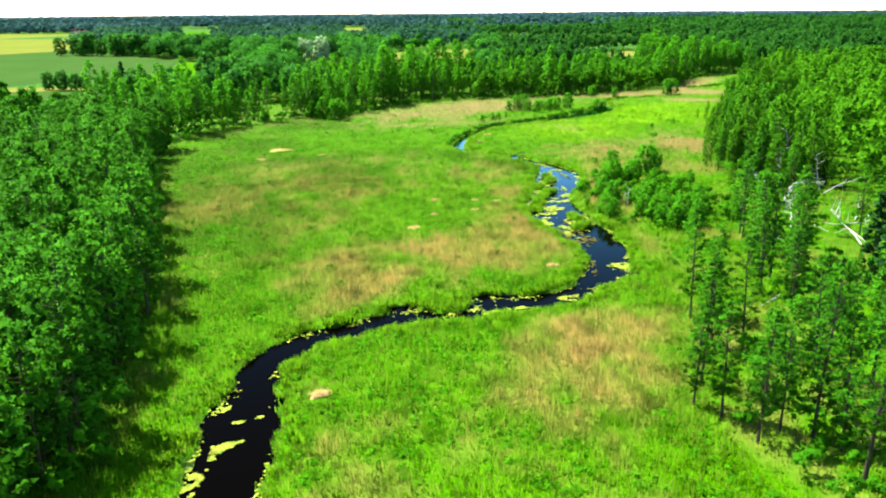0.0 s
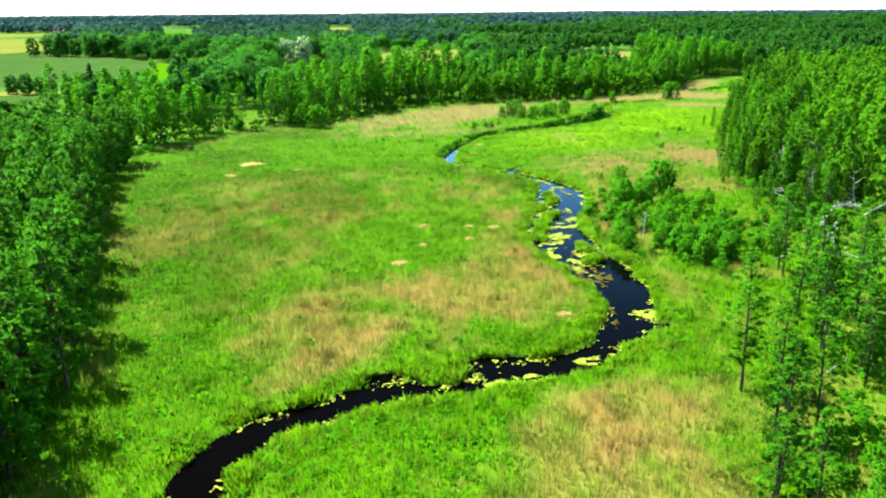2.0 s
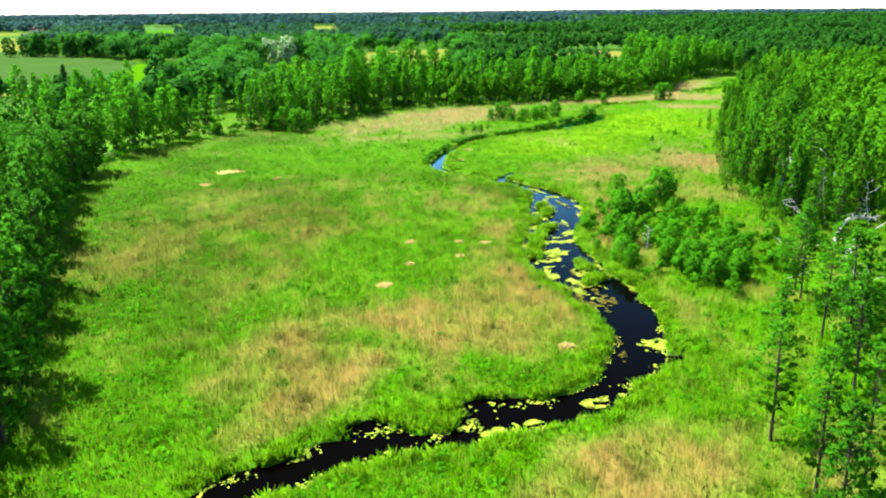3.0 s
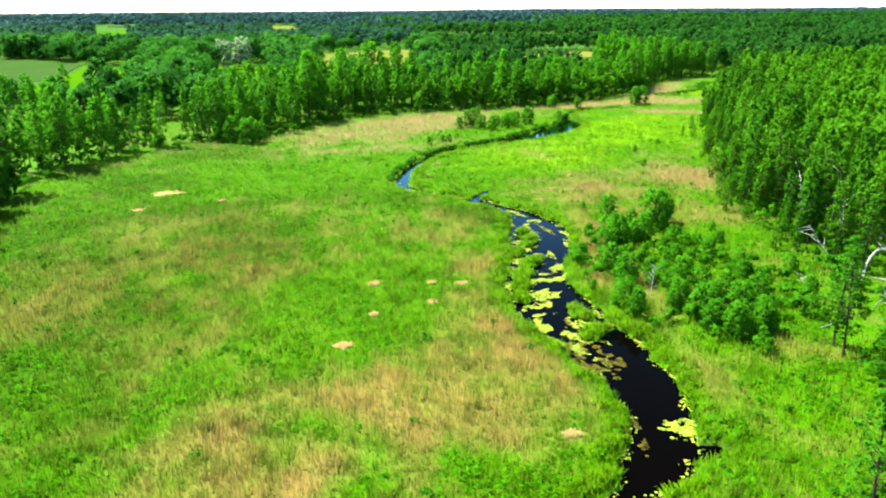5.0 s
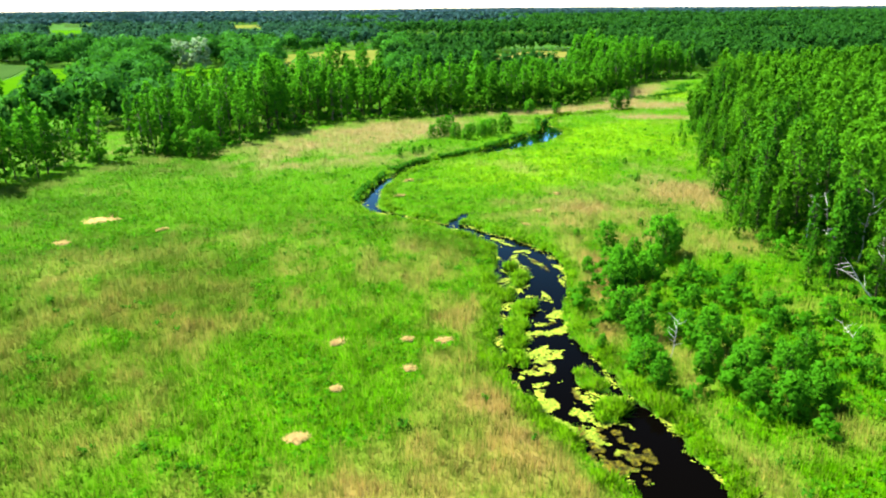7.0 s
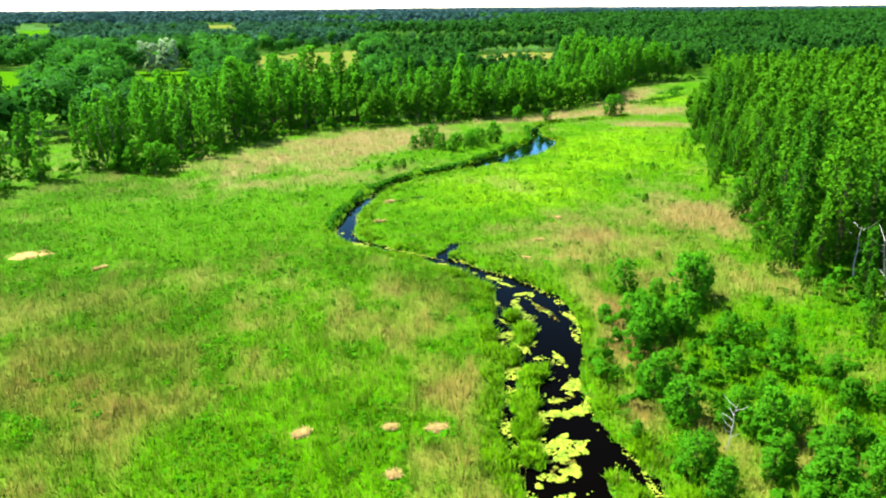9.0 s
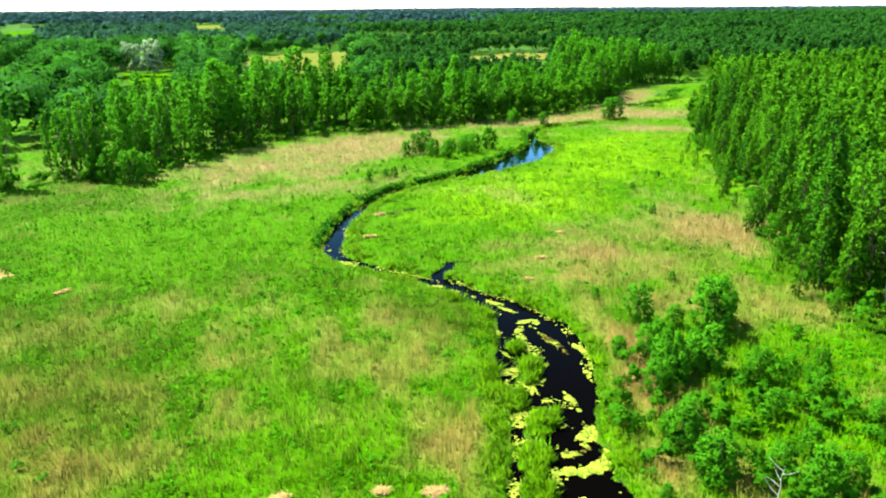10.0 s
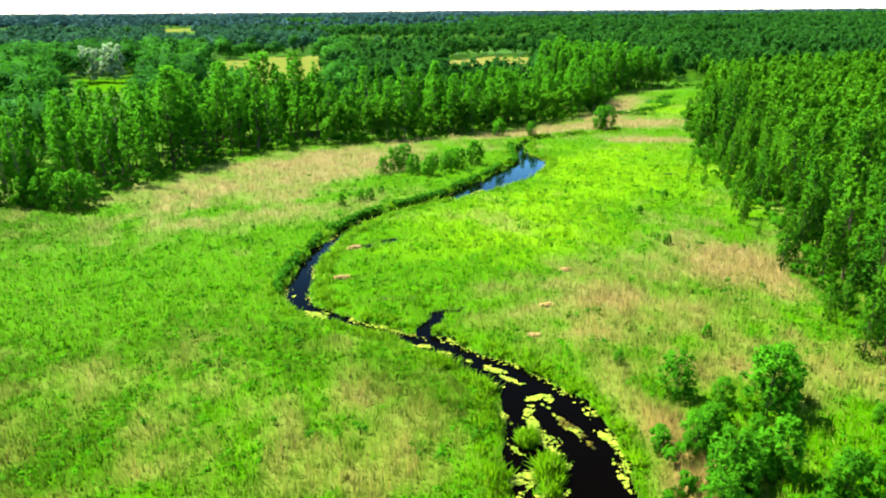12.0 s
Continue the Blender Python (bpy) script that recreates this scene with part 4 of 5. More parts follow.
# ---- reeds and herbs of the meadow ----
def build_reeds():
    """Reed and sedge in small stands, each with its own height, lean and hue."""
    g = np.random.default_rng(21)
    x0, x1, y0, y1 = -82, 190, -120, 470
    n = 1900000
    x, y = g.uniform(x0, x1, n), g.uniform(y0, y1, n)
    d = np.hypot(38, np.maximum.reduce([np.full(n, 52.0), y - 125, np.abs(x - 3) * 1.6]))
    keep = g.random(n) < (64 / d) ** 1.9 * np.clip((y + 18 * fbm(x, y, 16, 2)) / 40, 0.18, 1.0)
    keep &= inside(x, y, VALLEY) | (g.random(n) < 0.4)
    x, y, d = x[keep], y[keep], d[keep]
    s = shore(x, y)
    ok = s > 0.05
    for e in PATCHES:
        ok &= np.maximum(ellipse(x, y, e), ellipse(x, y + 0.9, e)) < -0.05
    x, y, s, d = x[ok], y[ok], s[ok], d[ok]
    dry = dryness(x, y) * np.clip((s - 1.0) / 3.0, 0, 1)
    z = ground_height(x, y) - 0.05
    far = (d / 64) ** 0.8
    stand = value_noise(x / 1.1 + 50, y / 1.5) * 0.6 + value_noise(x / 0.42, y / 0.6 + 9) * 0.4
    reed = g.random(len(x)) < 0.38 + 0.62 * dry
    for name, label, pick in (("reed_bed", "tall straw-coloured and green reeds of the wet meadow", reed),
                              ("sedge_sward", "lush bright green sedge and herbs of the wet meadow", ~reed)):
        px, py, pz, pd, ps, pf, pq = (q[pick] for q in (x, y, z, dry, s, far, stand))
        m = len(px)
        blades = 3
        lean_x, lean_y = (fbm(px + k, py, 2.4, 2) for k in (0, 200))
        X3, Y3, Z3, Q3, LX, LY = (np.repeat(q, blades) for q in (px, py, pz, pq, lean_x, lean_y))
        F3 = np.repeat(pf, blades)
        k = m * blades
        X3, Y3 = X3 + g.normal(0, 0.14, k) * F3, Y3 + g.normal(0, 0.14, k) * F3
        if name == "reed_bed":
            h = g.uniform(0.85, 1.5, k) * (0.4 + 1.1 * Q3) * np.clip(0.55 + np.repeat(ps, blades) / 8, 0, 1)
            w = g.uniform(0.022, 0.042, k) * F3
            lean = 0.08
        else:
            h = g.uniform(0.25, 0.6, k) * (0.25 + 1.7 * Q3)
            h *= 1 + 0.3 * np.exp(-np.repeat(ps, blades) / 1.5)
            w = g.uniform(0.05, 0.11, k) * F3
            lean = 0.28
        ang = g.random(k) * 3.1416
        ang = np.where(np.cos(ang) < 0, ang + 3.1416, ang)
        dx, dy = np.cos(ang) * w, np.sin(ang) * w
        tx, ty = X3 + (0.12 * LX + g.normal(0, lean, k)) * h, Y3 + (0.12 * LY + g.normal(0, lean, k)) * h
        v = np.stack([np.column_stack([X3 - dx, Y3 - dy, Z3]), np.column_stack([X3 + dx, Y3 + dy, Z3]), np.column_stack([tx, ty, Z3 + h])], 1).reshape(-1, 3)
        dr = np.clip(np.repeat(pd, blades) + np.where(g.random(k) < 0.28, 0.30, -0.10) / F3 + 0.5 * (Q3 - 0.5) * np.repeat(pd, blades) + g.normal(0, 0.05, k), 0, 1)
        tilt = 0.75
        up = unit(np.column_stack([0.35 * g.normal(size=k) / F3 + tilt * LX / F3 + 0.3 * np.sin(ang), 0.35 * g.normal(size=k) / F3 + tilt * LY / F3 - 0.3 * np.cos(ang), np.ones(k)]))
        dull = np.repeat(dullness(px, py), 3 * blades)
        hue = np.clip(np.repeat(0.5 + (1.25 * (value_noise(px / 0.7 + 31, py / 0.9) - 0.5) + 0.2 * g.normal(size=m)) / pf, 3 * blades), 0, 1)
        me = mesh_of(name, v, np.arange(3 * k).reshape(-1, 3), M_REED, {"dry": np.repeat(dr, 3), "dull": dull, "hue": hue, "lime": np.repeat(limeness(px, py), 3 * blades)}, True, np.repeat(up, 3, axis=0))
        tagged(new(name, me), label, "reeds" if name == "reed_bed" else "grass", kind="stuff")


build_reeds()


# ---- floating pads ----
# floating mats: x, y, half length, half width, turn, share sunk and brown
MATS = [
    (-22, 61, 2.2, 1.3, 80, 0.1), (-20.8, 64, 1.8, 0.8, 30, 0.1), (-22.6, 71, 1.6, 0.7, 60, 0.2), (-18, 70, 0.5, 0.25, 20, 0), (-20, 69, 0.8, 0.3, 10, 0), (-21.5, 57.5, 2, 1.0, 80, 0.2),
    (-2, 95, 1.2, 0.5, 20, 0.2), (7.9, 98.2, 2.0, 0.8, 15, 0.2), (10.8, 99.8, 1.7, 0.6, 15, 0.1), (17, 100.6, 1.4, 0.4, 30, 0.3), (19, 103.8, 1.8, 1.1, 40, 0.3),
    (30.4, 118.3, 3.6, 1.5, 20, 0.05), (24.6, 115, 1.6, 0.4, 80, 0.9), (24.9, 120, 2.2, 0.5, 85, 0.9),
]
MATS_BEND = [
    (23.4, 135.6, 3.6, 2.2, 115, 0.5), (24.6, 132.0, 3.4, 2.4, 100, 0.65), (26.6, 133.2, 2.4, 1.6, 100, 0.85), (21.4, 139.8, 1.8, 0.7, 120, 0), (24.4, 142.4, 1.9, 1.2, 70, 0.05),
    (20.5, 144.0, 2.0, 1.2, 110, 0.05), (20.6, 147.4, 1.7, 0.7, 60, 0.2), (19.2, 150.0, 0.9, 0.4, 60, 0), (22.4, 152.0, 1.8, 1.2, 60, 0.25), (23.2, 156.2, 1.8, 2.4, 100, 0.0),
    (26.0, 162.3, 2.8, 0.9, 10, 0.1), (28.2, 167.6, 2.0, 1.1, 70, 0.05), (25.4, 165.0, 1.4, 0.6, 20, 0.3), (28.4, 174.8, 2.8, 0.6, 100, 0.3), (24.8, 145.6, 1.8, 0.9, 100, 0.7), (25.4, 137.6, 2.2, 1.4, 100, 0.9),
]
MATS_UPPER = [
    (29.4, 195.4, 2.0, 1.5, 60, 0), (27.4, 190.8, 1.9, 0.5, 95, 0), (27.2, 187.6, 1.6, 0.4, 100, 0.3), (30.8, 189.2, 3.0, 0.6, 105, 0.6), (24.0, 182.4, 2.0, 0.9, 20, 0), (25.2, 179.6, 1.8, 0.9, 120, 0.05),
    (21.6, 208.6, 2.0, 0.9, 140, 0), (19.2, 211.8, 1.6, 0.4, 150, 0), (23.6, 207.0, 1.4, 0.4, 140, 0), (26.4, 203.8, 1.8, 0.5, 130, 0), (28.0, 200.4, 1.8, 0.4, 120, 0.1),
    (33.6, 186.4, 2.6, 0.4, 100, 0), (32.4, 180.8, 2.4, 0.4, 85, 0), (8.2, 223.6, 2.6, 0.5, 130, 0), (13.2, 218.2, 3.2, 0.4, 138, 0), (4.4, 231.4, 1.2, 0.4, 60, 0),
    (15.2, 252.4, 1.4, 0.5, 10, 0), (12.0, 237.4, 1.8, 0.4, 0, 0), (23, 266, 4, 0.3, 52, 0.2), (45, 290, 3, 0.4, 45, 0.1),
]


def build_pads():
    g = np.random.default_rng(31)
    px, py, sunk = [], [], []
    for e in MATS + MATS_BEND + MATS_UPPER:
        n = int(e[2] * e[3] * 330)
        a, r = g.random(n) * 6.283, np.sqrt(g.random(n))
        c, s = math.cos(radians(e[4])), math.sin(radians(e[4]))
        r = r * (1 + 0.5 * fbm(3 * np.cos(a) + e[0], 3 * np.sin(a) + e[1], 2.0, 3))
        u, v = np.cos(a) * r * e[2] * 1.1, np.sin(a) * r * e[3] * 1.1
        x, y = e[0] + u * c - v * s, e[1] + u * s + v * c
        ok = fbm(x, y, 0.9, 3) > 0.17 - 0.6 * (1 - r) + 0.25 * e[5]
        px.append(x[ok])
        py.append(y[ok])
        sunk.append(np.clip(1.1 * e[5] + 0.55 * fbm(x[ok] + 70, y[ok], 1.4, 3) * (e[5] > 0), 0, 1))
    # skirts round the islets
    for e in ISLETS:
        n = int(130 * (e[2] + e[3]))
        a, r = g.random(n) * 6.283, 1.0 + 0.42 * np.abs(g.normal(size=n))
        c, s = math.cos(radians(e[4])), math.sin(radians(e[4]))
        u, v = np.cos(a) * r * e[2], np.sin(a) * r * e[3]
        x, y = e[0] + u * c - v * s, e[1] + u * s + v * c
        ok = fbm(x + 20, y, 1.5, 3) > 0.20
        px.append(x[ok])
        py.append(y[ok])
        sunk.append(np.zeros(ok.sum()))
    # fringe along the banks
    q = 32000
    i = g.integers(0, len(RIVER), q)
    slide = g.uniform(-0.4, 0.4, (2, q))
    off = (RIVER[i, 2] / 2 + 0.5 - 0.5 * np.abs(g.normal(size=q))) * np.where(g.random(q) < 0.6, -1, 1)
    d = unit(np.gradient(RIVER[:, :2], axis=0)[i])
    fx, fy = RIVER[i, 0] - d[:, 1] * off + slide[0], RIVER[i, 1] + d[:, 0] * off + slide[1]
    k = value_noise(fx / 2.6, fy / 2.6) + 0.5 * value_noise(fx / 0.6, fy / 0.6) > 0.76
    px, py = np.concatenate(px + [fx[k]]), np.concatenate(py + [fy[k]])
    sunk = np.concatenate(sunk + [np.zeros(k.sum())])
    ok = shore(px, py) < 0.30
    px, py, sunk = px[ok], py[ok], sunk[ok]
    n = len(px)
    r = g.uniform(0.07, 0.15, n) * g.uniform(0.7, 1.4, n)
    ang = np.arange(6) * np.pi / 3 + g.random((n, 1)) * 6
    v = np.stack([px[:, None] + np.cos(ang) * r[:, None] * g.uniform(0.8, 1.2, (n, 6)), py[:, None] + np.sin(ang) * r[:, None] * g.uniform(0.8, 1.2, (n, 6)),
                  np.repeat(-1.275 + 0.05 * g.random((n, 1)), 6, 1) + g.uniform(0, 0.03, (n, 6))], -1).reshape(-1, 3)
    me = mesh_of("lily_pads", v, np.arange(6 * n).reshape(-1, 6), M_PAD, {"sunk": np.repeat(sunk, 6)})
    tagged(new("lily_pads", me), "yellow-green water lily pads floating on the river", "water lilies", kind="stuff")


build_pads()


# ---- tussocks on the banks and islets, broad-leaved herbs in the sward ----
def build_tussocks():
    g = np.random.default_rng(41)
    i = g.integers(0, len(RIVER), 10000)
    d = unit(np.gradient(RIVER[:, :2], axis=0)[i])
    off = (RIVER[i, 2] / 2 + g.uniform(0.2, 2.6, 10000)) * np.where(g.random(10000) < 0.5, 1, -1)
    x, y = RIVER[i, 0] - d[:, 1] * off, RIVER[i, 1] + d[:, 0] * off
    for e in ISLETS:
        a, r = g.random(44) * 6.283, np.sqrt(g.random(44))
        c, s = math.cos(radians(e[4])), math.sin(radians(e[4]))
        u, v = np.cos(a) * r * e[2], np.sin(a) * r * e[3]
        x, y = np.r_[x, e[0] + u * c - v * s], np.r_[y, e[1] + u * s + v * c]
    s = shore(x, y)
    ok = (s > 0.1) & (s < 2.6) & ((value_noise(x / 2.6, y / 2.6) > 0.42) | (np.arange(len(x)) >= 10000)) & (y > 10)
    x, y = x[ok], y[ok]
    n = len(x)
    r = g.uniform(0.30, 1.05, n) * (0.5 + 1.0 * value_noise(x / 3.1, y / 3.1))
    blades = 30
    k = n * blades
    R = np.repeat(r, blades)
    a = g.random(k) * 6.283
    q = np.sqrt(g.random(k))
    base = np.column_stack([np.repeat(x, blades) + 0.45 * R * q * np.cos(a), np.repeat(y, blades) + 0.45 * R * q * np.sin(a), np.repeat(ground_height(x, y) - 0.1, blades)])
    out = np.column_stack([np.cos(a), np.sin(a), np.zeros(k)])
    side = np.column_stack([-np.sin(a), np.cos(a), np.zeros(k)]) * (0.06 + 0.08 * g.random((k, 1))) * np.where(np.sin(a) > 0, -1, 1)[:, None]
    tall = (R * (1.15 - 0.6 * q) * g.uniform(0.5, 1.15, k))[:, None] * np.array([0, 0, 1.0])
    tip = base + tall + out * (R * q * g.uniform(0.5, 1.3, k))[:, None]
    v = np.stack([base - side, base + side, tip], 1).reshape(-1, 3)
    soft = unit(0.7 * out * q[:, None] + 0.3 * g.normal(size=(k, 3)) + np.array([0, 0, 0.9]))
    hue = np.repeat(np.clip(0.6 + 0.8 * (np.repeat(g.random(n), blades) - 0.5) + 0.15 * g.normal(size=k), 0.42, 1), 3)
    zero = np.zeros(3 * k)
    me = mesh_of("bank_tussocks", v, np.arange(3 * k).reshape(-1, 3), M_REED, {"dry": zero + 0.02, "dull": zero, "lime": zero + 0.5, "hue": hue}, True, np.repeat(soft, 3, axis=0))
    tagged(new("bank_tussocks", me), "lush green sedge tussocks along the river bank", "sedge", kind="stuff")


def build_herbs():
    g = np.random.default_rng(43)
    n = 55000
    x, y = g.uniform(-70, 110, n), g.uniform(5, 330, n)
    k = inside(x, y, VALLEY) & (g.random(n) < (64 / np.hypot(38, np.maximum(52, y - 125))) ** 1.3)
    x, y = x[k], y[k]
    s = shore(x, y)
    dry = dryness(x, y)
    k = (s > 1.0) & (dry < 0.22) & (value_noise(x / 5.0, y / 5.0) + 0.5 * value_noise(x / 1.6, y / 1.6) > 0.72)
    x, y = x[k], y[k]
    n = len(x)
    r = g.uniform(0.3, 0.8, n)
    z = ground_height(x, y) + 0.12
    v, f, t, soft = leaf_cloud(g, np.column_stack([x, y, z]), np.column_stack([r, r, 0.5 * r]), 12, 0.25, 0.8)
    tagged(new("meadow_herbs", mesh_of("meadow_herbs", v, f, M_LEAF_HERB, {"tint": t}, True, soft)), "broad-leaved green herbs growing in the sward", "herbs", kind="stuff")


def build_dark_clumps():
    """Scattered tufts of dark tall herb that stand out of the sward."""
    g = np.random.default_rng(45)
    n = 450
    x, y = g.uniform(-62, 100, n), g.uniform(95, 320, n)
    k = inside(x, y, VALLEY) & (shore(x, y) > 2.5) & (value_noise(x / 14, y / 14) > 0.45)
    x, y = np.repeat(x[k], 3), np.repeat(y[k], 3)
    x, y = x + g.normal(0, 0.5, len(x)), y + g.normal(0, 0.35, len(y))
    r = g.uniform(0.22, 0.55, len(x))
    v, f, t, soft = leaf_cloud(g, np.column_stack([x, y, ground_height(x, y) + 0.55]), np.column_stack([r, r, 1.3 * r]), 16, 0.18, 0.4)
    tagged(new("herb_tufts", mesh_of("herb_tufts", v, f, M_LEAF, {"tint": 0.2 + 0.5 * t}, True, soft)), "dark green tufts of tall herb in the meadow", "herbs", kind="stuff")


def build_bank_reeds():
    """The dark fringe of tall sedge on the outer bank of the upper bend."""
    g = np.random.default_rng(47)
    r = RIVER[(RIVER[:, 1] > 232) & (RIVER[:, 1] < 345)]
    i = g.integers(0, len(r), 1500)
    d = unit(np.gradient(r[:, :2], axis=0)[i])
    off = r[i, 2] / 2 + g.uniform(0.3, 1.5, 1500)
    x, y = r[i, 0] - d[:, 1] * off, r[i, 1] + d[:, 0] * off
    k = (shore(x, y) > 0.1) & (shore(x, y) < 3) & (value_noise(x / 2.2, y / 2.2) > 0.35)
    x, y = x[k], y[k]
    # the creek that loops through the far end of the valley floor
    loop = smooth_line([(124, 398, 0), (134, 406, 0), (146, 413, 0), (156, 424, 0), (160, 438, 0), (172, 452, 0)], 0.5)[:, :2]
    pick = loop[g.integers(0, len(loop), 260)] + g.normal(0, 1.0, (260, 2))
    x, y = np.r_[x, pick[:, 0]], np.r_[y, pick[:, 1]]
    w = g.uniform(0.25, 0.5, len(x)) * np.where(y > 380, 1.7, 1.0)
    v, f, t, soft = leaf_cloud(g, np.column_stack([x, y, ground_height(x, y) + 0.5]), np.column_stack([w, w, 1.3 * w]), 16, 0.30, 0.2)
    tagged(new("bank_reeds", mesh_of("bank_reeds", v, f, M_LEAF, {"tint": t}, True, soft)), "dark green tall sedge fringing the river bend", "sedge", kind="stuff")


build_tussocks()
build_bank_reeds()
build_herbs()
build_dark_clumps()


# ---- flattened straw, fallen and dead trees, farmsteads ----
def straw_mat(x, y, a, b_, turn, label):
    """A trampled patch: a low ragged pad of straw with stems lying on it."""
    g = np.random.default_rng(int(abs(x * 31 + y * 7)))
    z = float(terrain(np.array([x]), np.array([y]))[0]) + 0.10
    root = tagged(new("straw_patch"), label, "straw", "straw patches")
    root.matrix_basis = pose(x, y, z, 0, 0, turn)
    k = 22
    ang = np.arange(k) * 2 * np.pi / k
    rim = 1 + 0.22 * g.normal(size=k)
    ring = [np.column_stack([np.cos(ang) * a * rim * q, np.sin(ang) * b_ * rim * q, np.full(k, h) + 0.03 * g.normal(size=k)]) for q, h in ((1.0, -0.25), (0.85, 0.10), (0.4, 0.16))]
    v = np.vstack(ring + [np.array([[0, 0, 0.17]])])
    faces = []
    for r in range(2):
        for j in range(k):
            j2 = (j + 1) % k
            faces += [(r * k + j, r * k + j2, (r + 1) * k + j2), (r * k + j, (r + 1) * k + j2, (r + 1) * k + j)]
    faces += [(2 * k + j, 2 * k + (j + 1) % k, 3 * k) for j in range(k)]
    part("pad", mesh_of("straw_pad", v, faces, M_STRAW, None, True), root)
    n = 260
    q, an = np.sqrt(g.random(n)) * 1.05, g.random(n) * 6.283
    px, py = np.cos(an) * q * a, np.sin(an) * q * b_
    t = g.random(n) * 6.283
    ln, w = g.uniform(0.2, 0.5, n), 0.025
    p = np.column_stack([px, py, 0.2 + 0.12 * g.random(n) - 0.1 * q])
    dv = np.column_stack([np.cos(t) * ln, np.sin(t) * ln, 0.12 * g.normal(size=n)])
    sv = np.column_stack([-np.sin(t) * w, np.cos(t) * w, np.zeros(n)])
    v = np.stack([p - dv - sv, p - dv + sv, p + dv], 1).reshape(-1, 3)
    part("straw", mesh_of("straw_stems", v, np.arange(3 * n).reshape(-1, 3), M_STRAW), root)


for _row in PATCHES:
    straw_mat(*_row)


def dead_tree(x, y, height, tilt, turn, label, seed):
    """A bleached bare stem with broken boughs."""
    g = np.random.default_rng(seed)
    root = tagged(new("dead_tree"), label, "dead tree", "dead trees")
    z = float(ground_height(np.array([x]), np.array([y]))[0])
    root.matrix_basis = pose(x, y, z + (0.3 if tilt > 60 else -0.05), 0, tilt, turn)
    hs = np.linspace(0, 1, 6)
    line = np.column_stack([np.cumsum(g.normal(0, 0.02, 6)) * height, np.cumsum(g.normal(0, 0.02, 6)) * height, hs * height])
    part("trunk", mesh_of("dead_trunk", *tube(line, 0.0125 * height * (1.1 - hs), 6), M_DEADWOOD, None, True), root)
    for i in range(7):
        h = 0.3 + 0.65 * (i + g.random()) / 7
        p = np.array([np.interp(h, hs, line[:, 0]), np.interp(h, hs, line[:, 1]), h * height])
        an, ln = g.random() * 6.283, height * (0.12 + 0.16 * g.random())
        mid = p + np.array([math.cos(an), math.sin(an), 0.5]) * ln * 0.5
        tip = p + np.array([math.cos(an), math.sin(an), 0.35 + 0.5 * g.random()]) * ln
        part("bough", mesh_of("dead_bough", *tube([p, mid, tip], [0.006 * height, 0.0045 * height, 0.002 * height], 4), M_DEADWOOD, None, True), root)


DEAD = [(37.7, 152.4, 5, 4, 30), (65, 138, 9, 62, 70), (66.5, 146, 8, 50, 250), (72, 126, 11, 66, 100), (74, 128, 10, 60, 118), (76, 139, 9, 78, 10), (79, 143, 8, 70, 60), (77, 127, 9, 84, -20), (70, 134, 7, 74, 160),
        (81, 182, 12, 6, 0), (79, 193, 11, 9, 40), (77, 184, 10, 14, 200), (74, 176, 9, 18, 60), (76, 168, 10, 12, 120), (72, 164, 8, 35, 150), (82, 174, 9, 80, 10), (61, 152, 6, 82, 70), (83, 164, 9, 72, 15),
        (84, 168, 9, 15, 220), (66, 153, 7, 86, 30), (60, 124, 7, 58, 200), (48, 148, 3, 84, 130), (55, 139, 5, 80, 20), (44, 98, 5, 85, 30)]
for _i, _row in enumerate(DEAD):
    dead_tree(*_row, "bleached bare dead tree fallen among the alders" if _row[3] > 40 else "bleached bare dead tree standing at the wood edge", 200 + _i)


def bent_tree(x, y, reach, rise, turn, label, seed):
    """A bleached stem bowed over in an arc, with thin boughs hanging from it."""
    g = np.random.default_rng(seed)
    root = tagged(new("dead_tree"), label, "dead tree", "dead trees")
    root.matrix_basis = pose(x, y, float(ground_height(np.array([x]), np.array([y]))[0]) - 0.05, 0, 0, turn)
    u = np.linspace(0, 1, 9)
    line = np.column_stack([reach * u ** 1.3, 0.25 * np.sin(5 * u), rise * np.sin(np.pi * 0.78 * u ** 0.7)])
    part("trunk", mesh_of("dead_trunk", *tube(line, 0.13 * (1.15 - u), 6), M_DEADWOOD, None, True), root)
    for k in range(6):
        q = 0.35 + 0.6 * (k + g.random()) / 6
        p = np.array([np.interp(q, u, line[:, c]) for c in range(3)])
        d = np.array([0.6 + 0.5 * g.random(), g.normal(0, 0.6), -0.2 + 0.5 * g.random()]) * 2.2
        part("bough", mesh_of("dead_bough", *tube([p, p + 0.5 * d + [0, 0, 0.2], p + d], [0.07, 0.05, 0.02], 4), M_DEADWOOD, None, True), root)


bent_tree(70.5, 155, 13, 4.6, 32, "bleached dead tree bowed over in an arc", 301)
bent_tree(72, 157, 11, 4.0, 25, "bleached dead tree bowed over in an arc", 302)


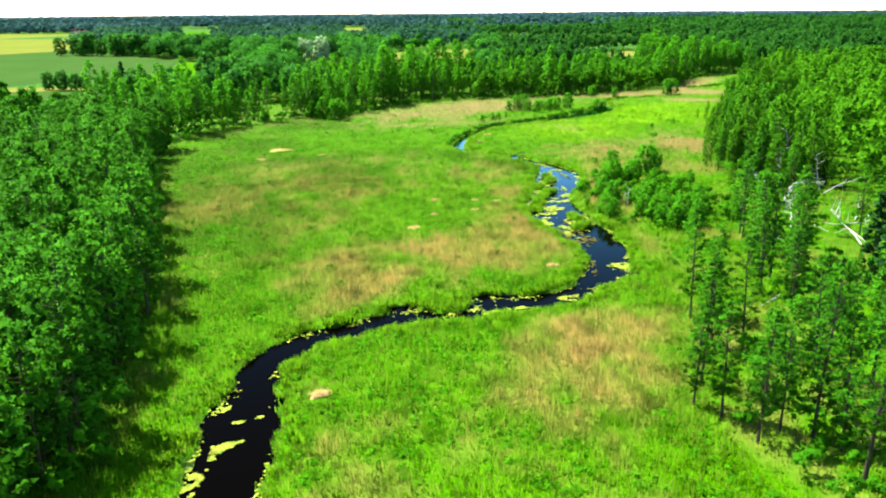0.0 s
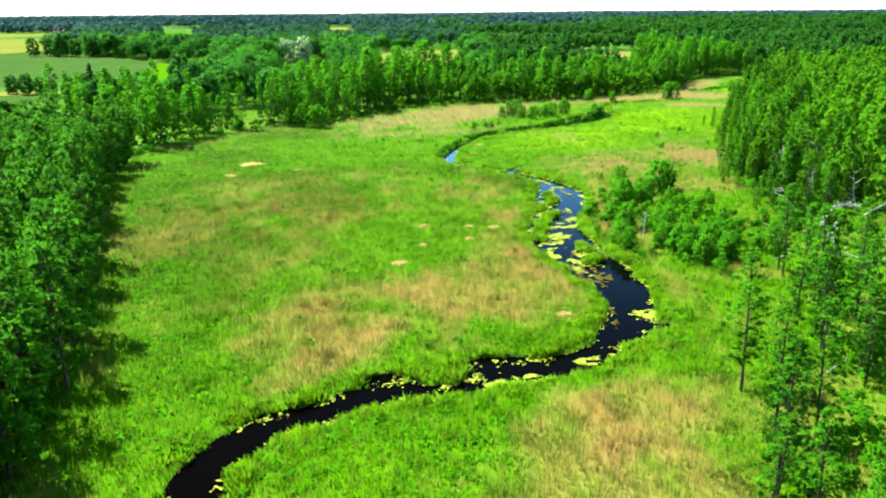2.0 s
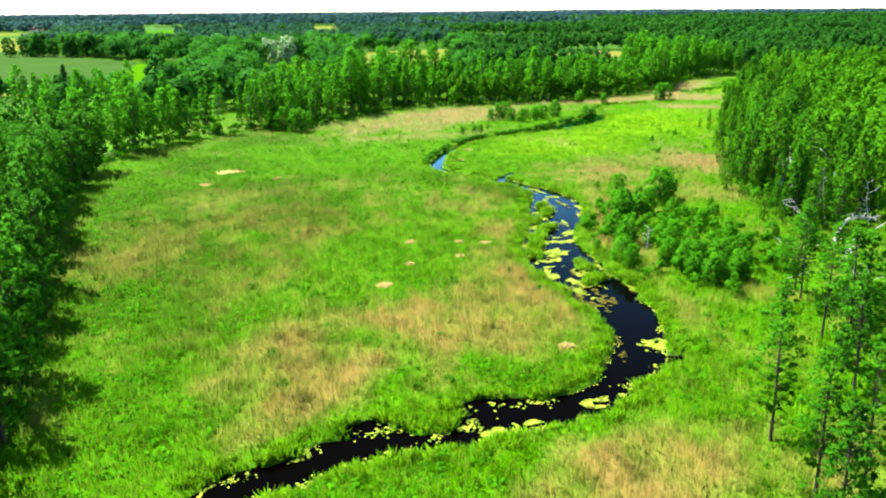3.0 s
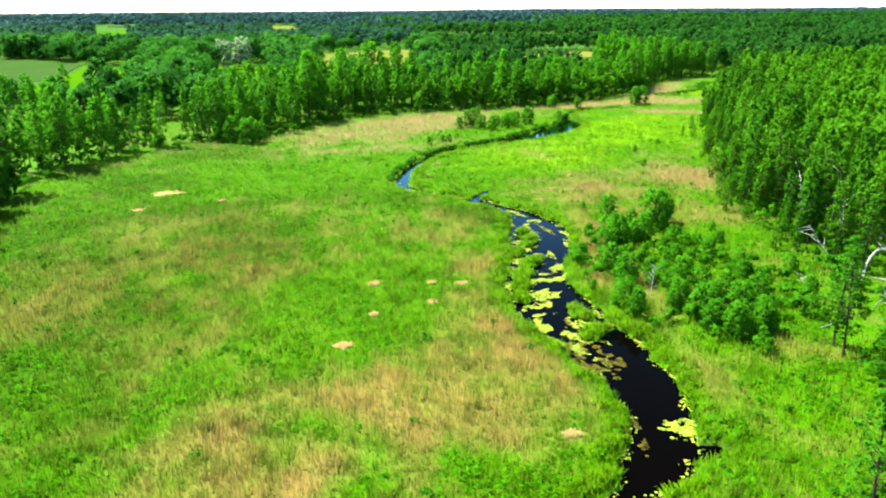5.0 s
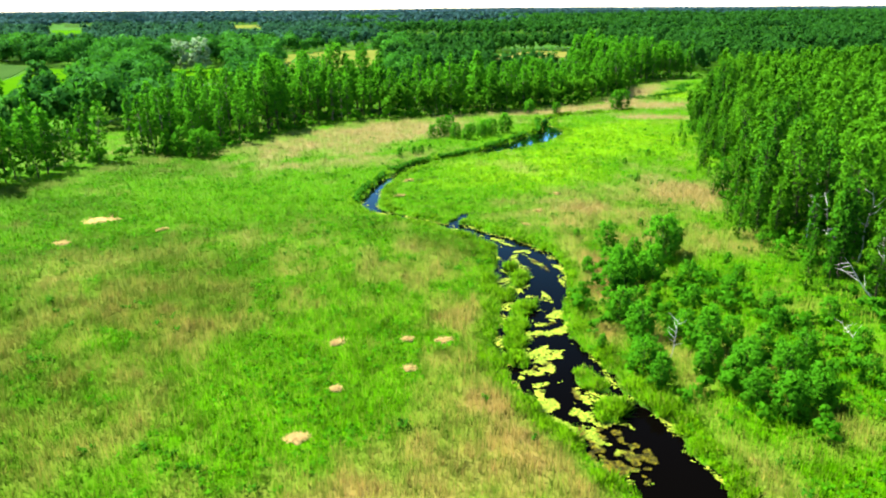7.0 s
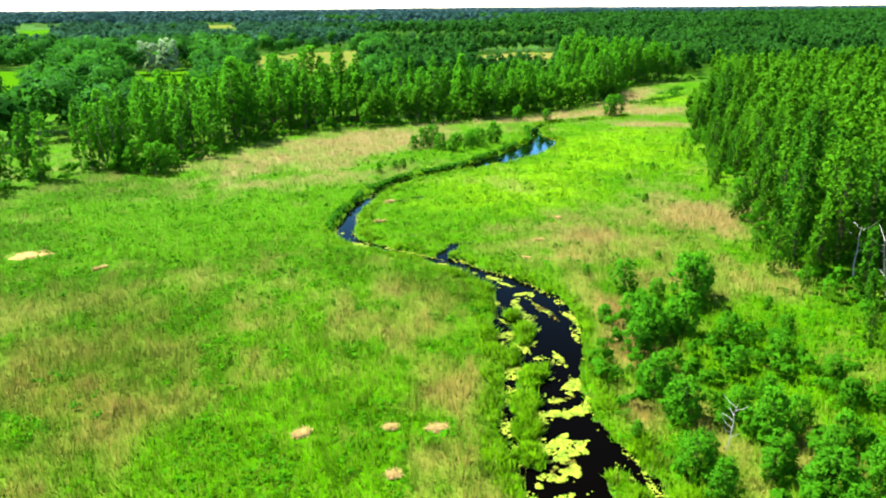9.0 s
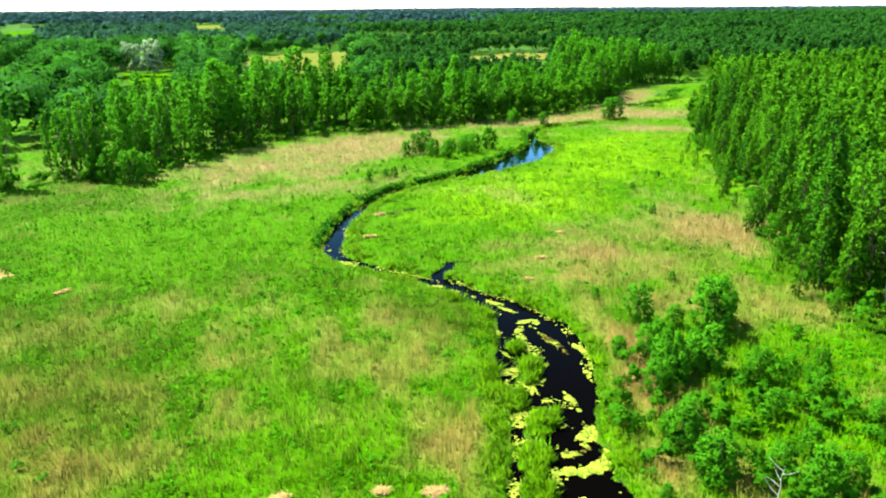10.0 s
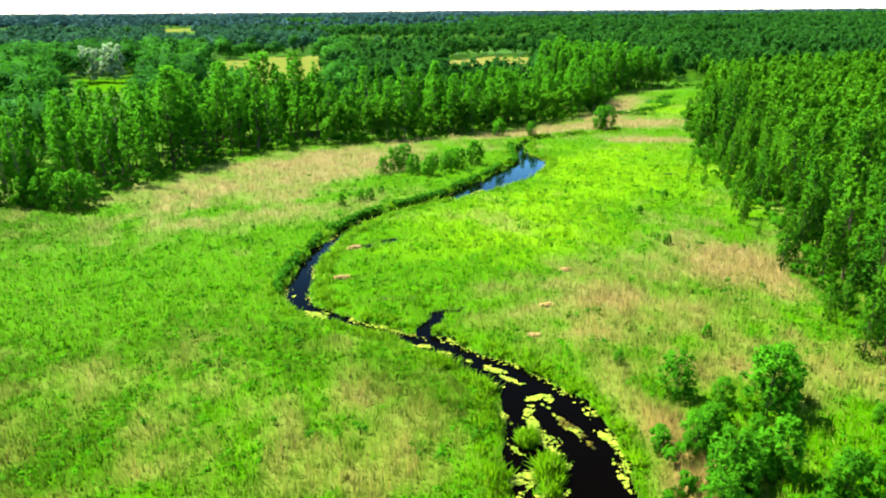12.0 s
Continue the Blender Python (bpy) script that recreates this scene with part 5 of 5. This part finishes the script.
def farmhouse(x, y, w, d, h, turn, label):
    """A small house: walls, gabled roof with eaves, windows."""
    root = tagged(new("farmhouse"), label, "house", "far farm")
    root.matrix_basis = pose(x, y, float(terrain(np.array([x]), np.array([y]))[0]) - 0.2, 0, 0, turn)
    v = [(-w, -d, 0), (w, -d, 0), (w, d, 0), (-w, d, 0), (-w, -d, h), (w, -d, h), (w, d, h), (-w, d, h), (-w, 0, h + 0.8 * d), (w, 0, h + 0.8 * d)]
    bm = bmesh.new()
    vs = [bm.verts.new(p) for p in v]
    for f in ((0, 1, 5, 4), (2, 3, 7, 6), (1, 2, 6, 9, 5), (3, 0, 4, 8, 7)):
        bm.faces.new([vs[k] for k in f])
    me = bpy.data.meshes.new("house_wall")
    bm.to_mesh(me)
    bm.free()
    me.materials.append(M_PLASTER)
    part("wall", me, root)
    bm = bmesh.new()
    for s in (-1, 1):
        a = [(-w - 0.5, s * (d + 0.6), h - 0.45), (w + 0.5, s * (d + 0.6), h - 0.45), (w + 0.5, 0, h + 0.8 * d + 0.05), (-w - 0.5, 0, h + 0.8 * d + 0.05)]
        lo = [bm.verts.new(p) for p in a]
        hi = [bm.verts.new((p[0], p[1], p[2] + 0.25)) for p in a]
        bm.faces.new(lo), bm.faces.new(hi)
        for k in range(4):
            bm.faces.new((lo[k], lo[(k + 1) % 4], hi[(k + 1) % 4], hi[k]))
    bmesh.ops.recalc_face_normals(bm, faces=bm.faces)
    me = bpy.data.meshes.new("house_roof")
    bm.to_mesh(me)
    bm.free()
    me.materials.append(M_ROOF)
    part("roof", me, root)
    for k in range(3):
        cx = -w + 2 * w * (k + 0.5) / 3
        bm = bmesh.new()
        bmesh.ops.create_cube(bm, size=1.0)
        for q in bm.verts:
            q.co = Vector((cx + q.co.x * 1.2, -d + q.co.y * 0.1, h * 0.5 + q.co.z * 1.4))
        me = bpy.data.meshes.new("house_window")
        bm.to_mesh(me)
        bm.free()
        me.materials.append(M_PANE)
        part("window", me, root)


farmhouse(-585, 1500, 11, 6, 4.5, 12, "far white farmhouse with a red tiled roof")
farmhouse(-640, 1520, 9, 5, 4, -8, "far white farmhouse with a red tiled roof")
farmhouse(-690, 1540, 13, 6, 4, 5, "far long farm building with a red tiled roof")
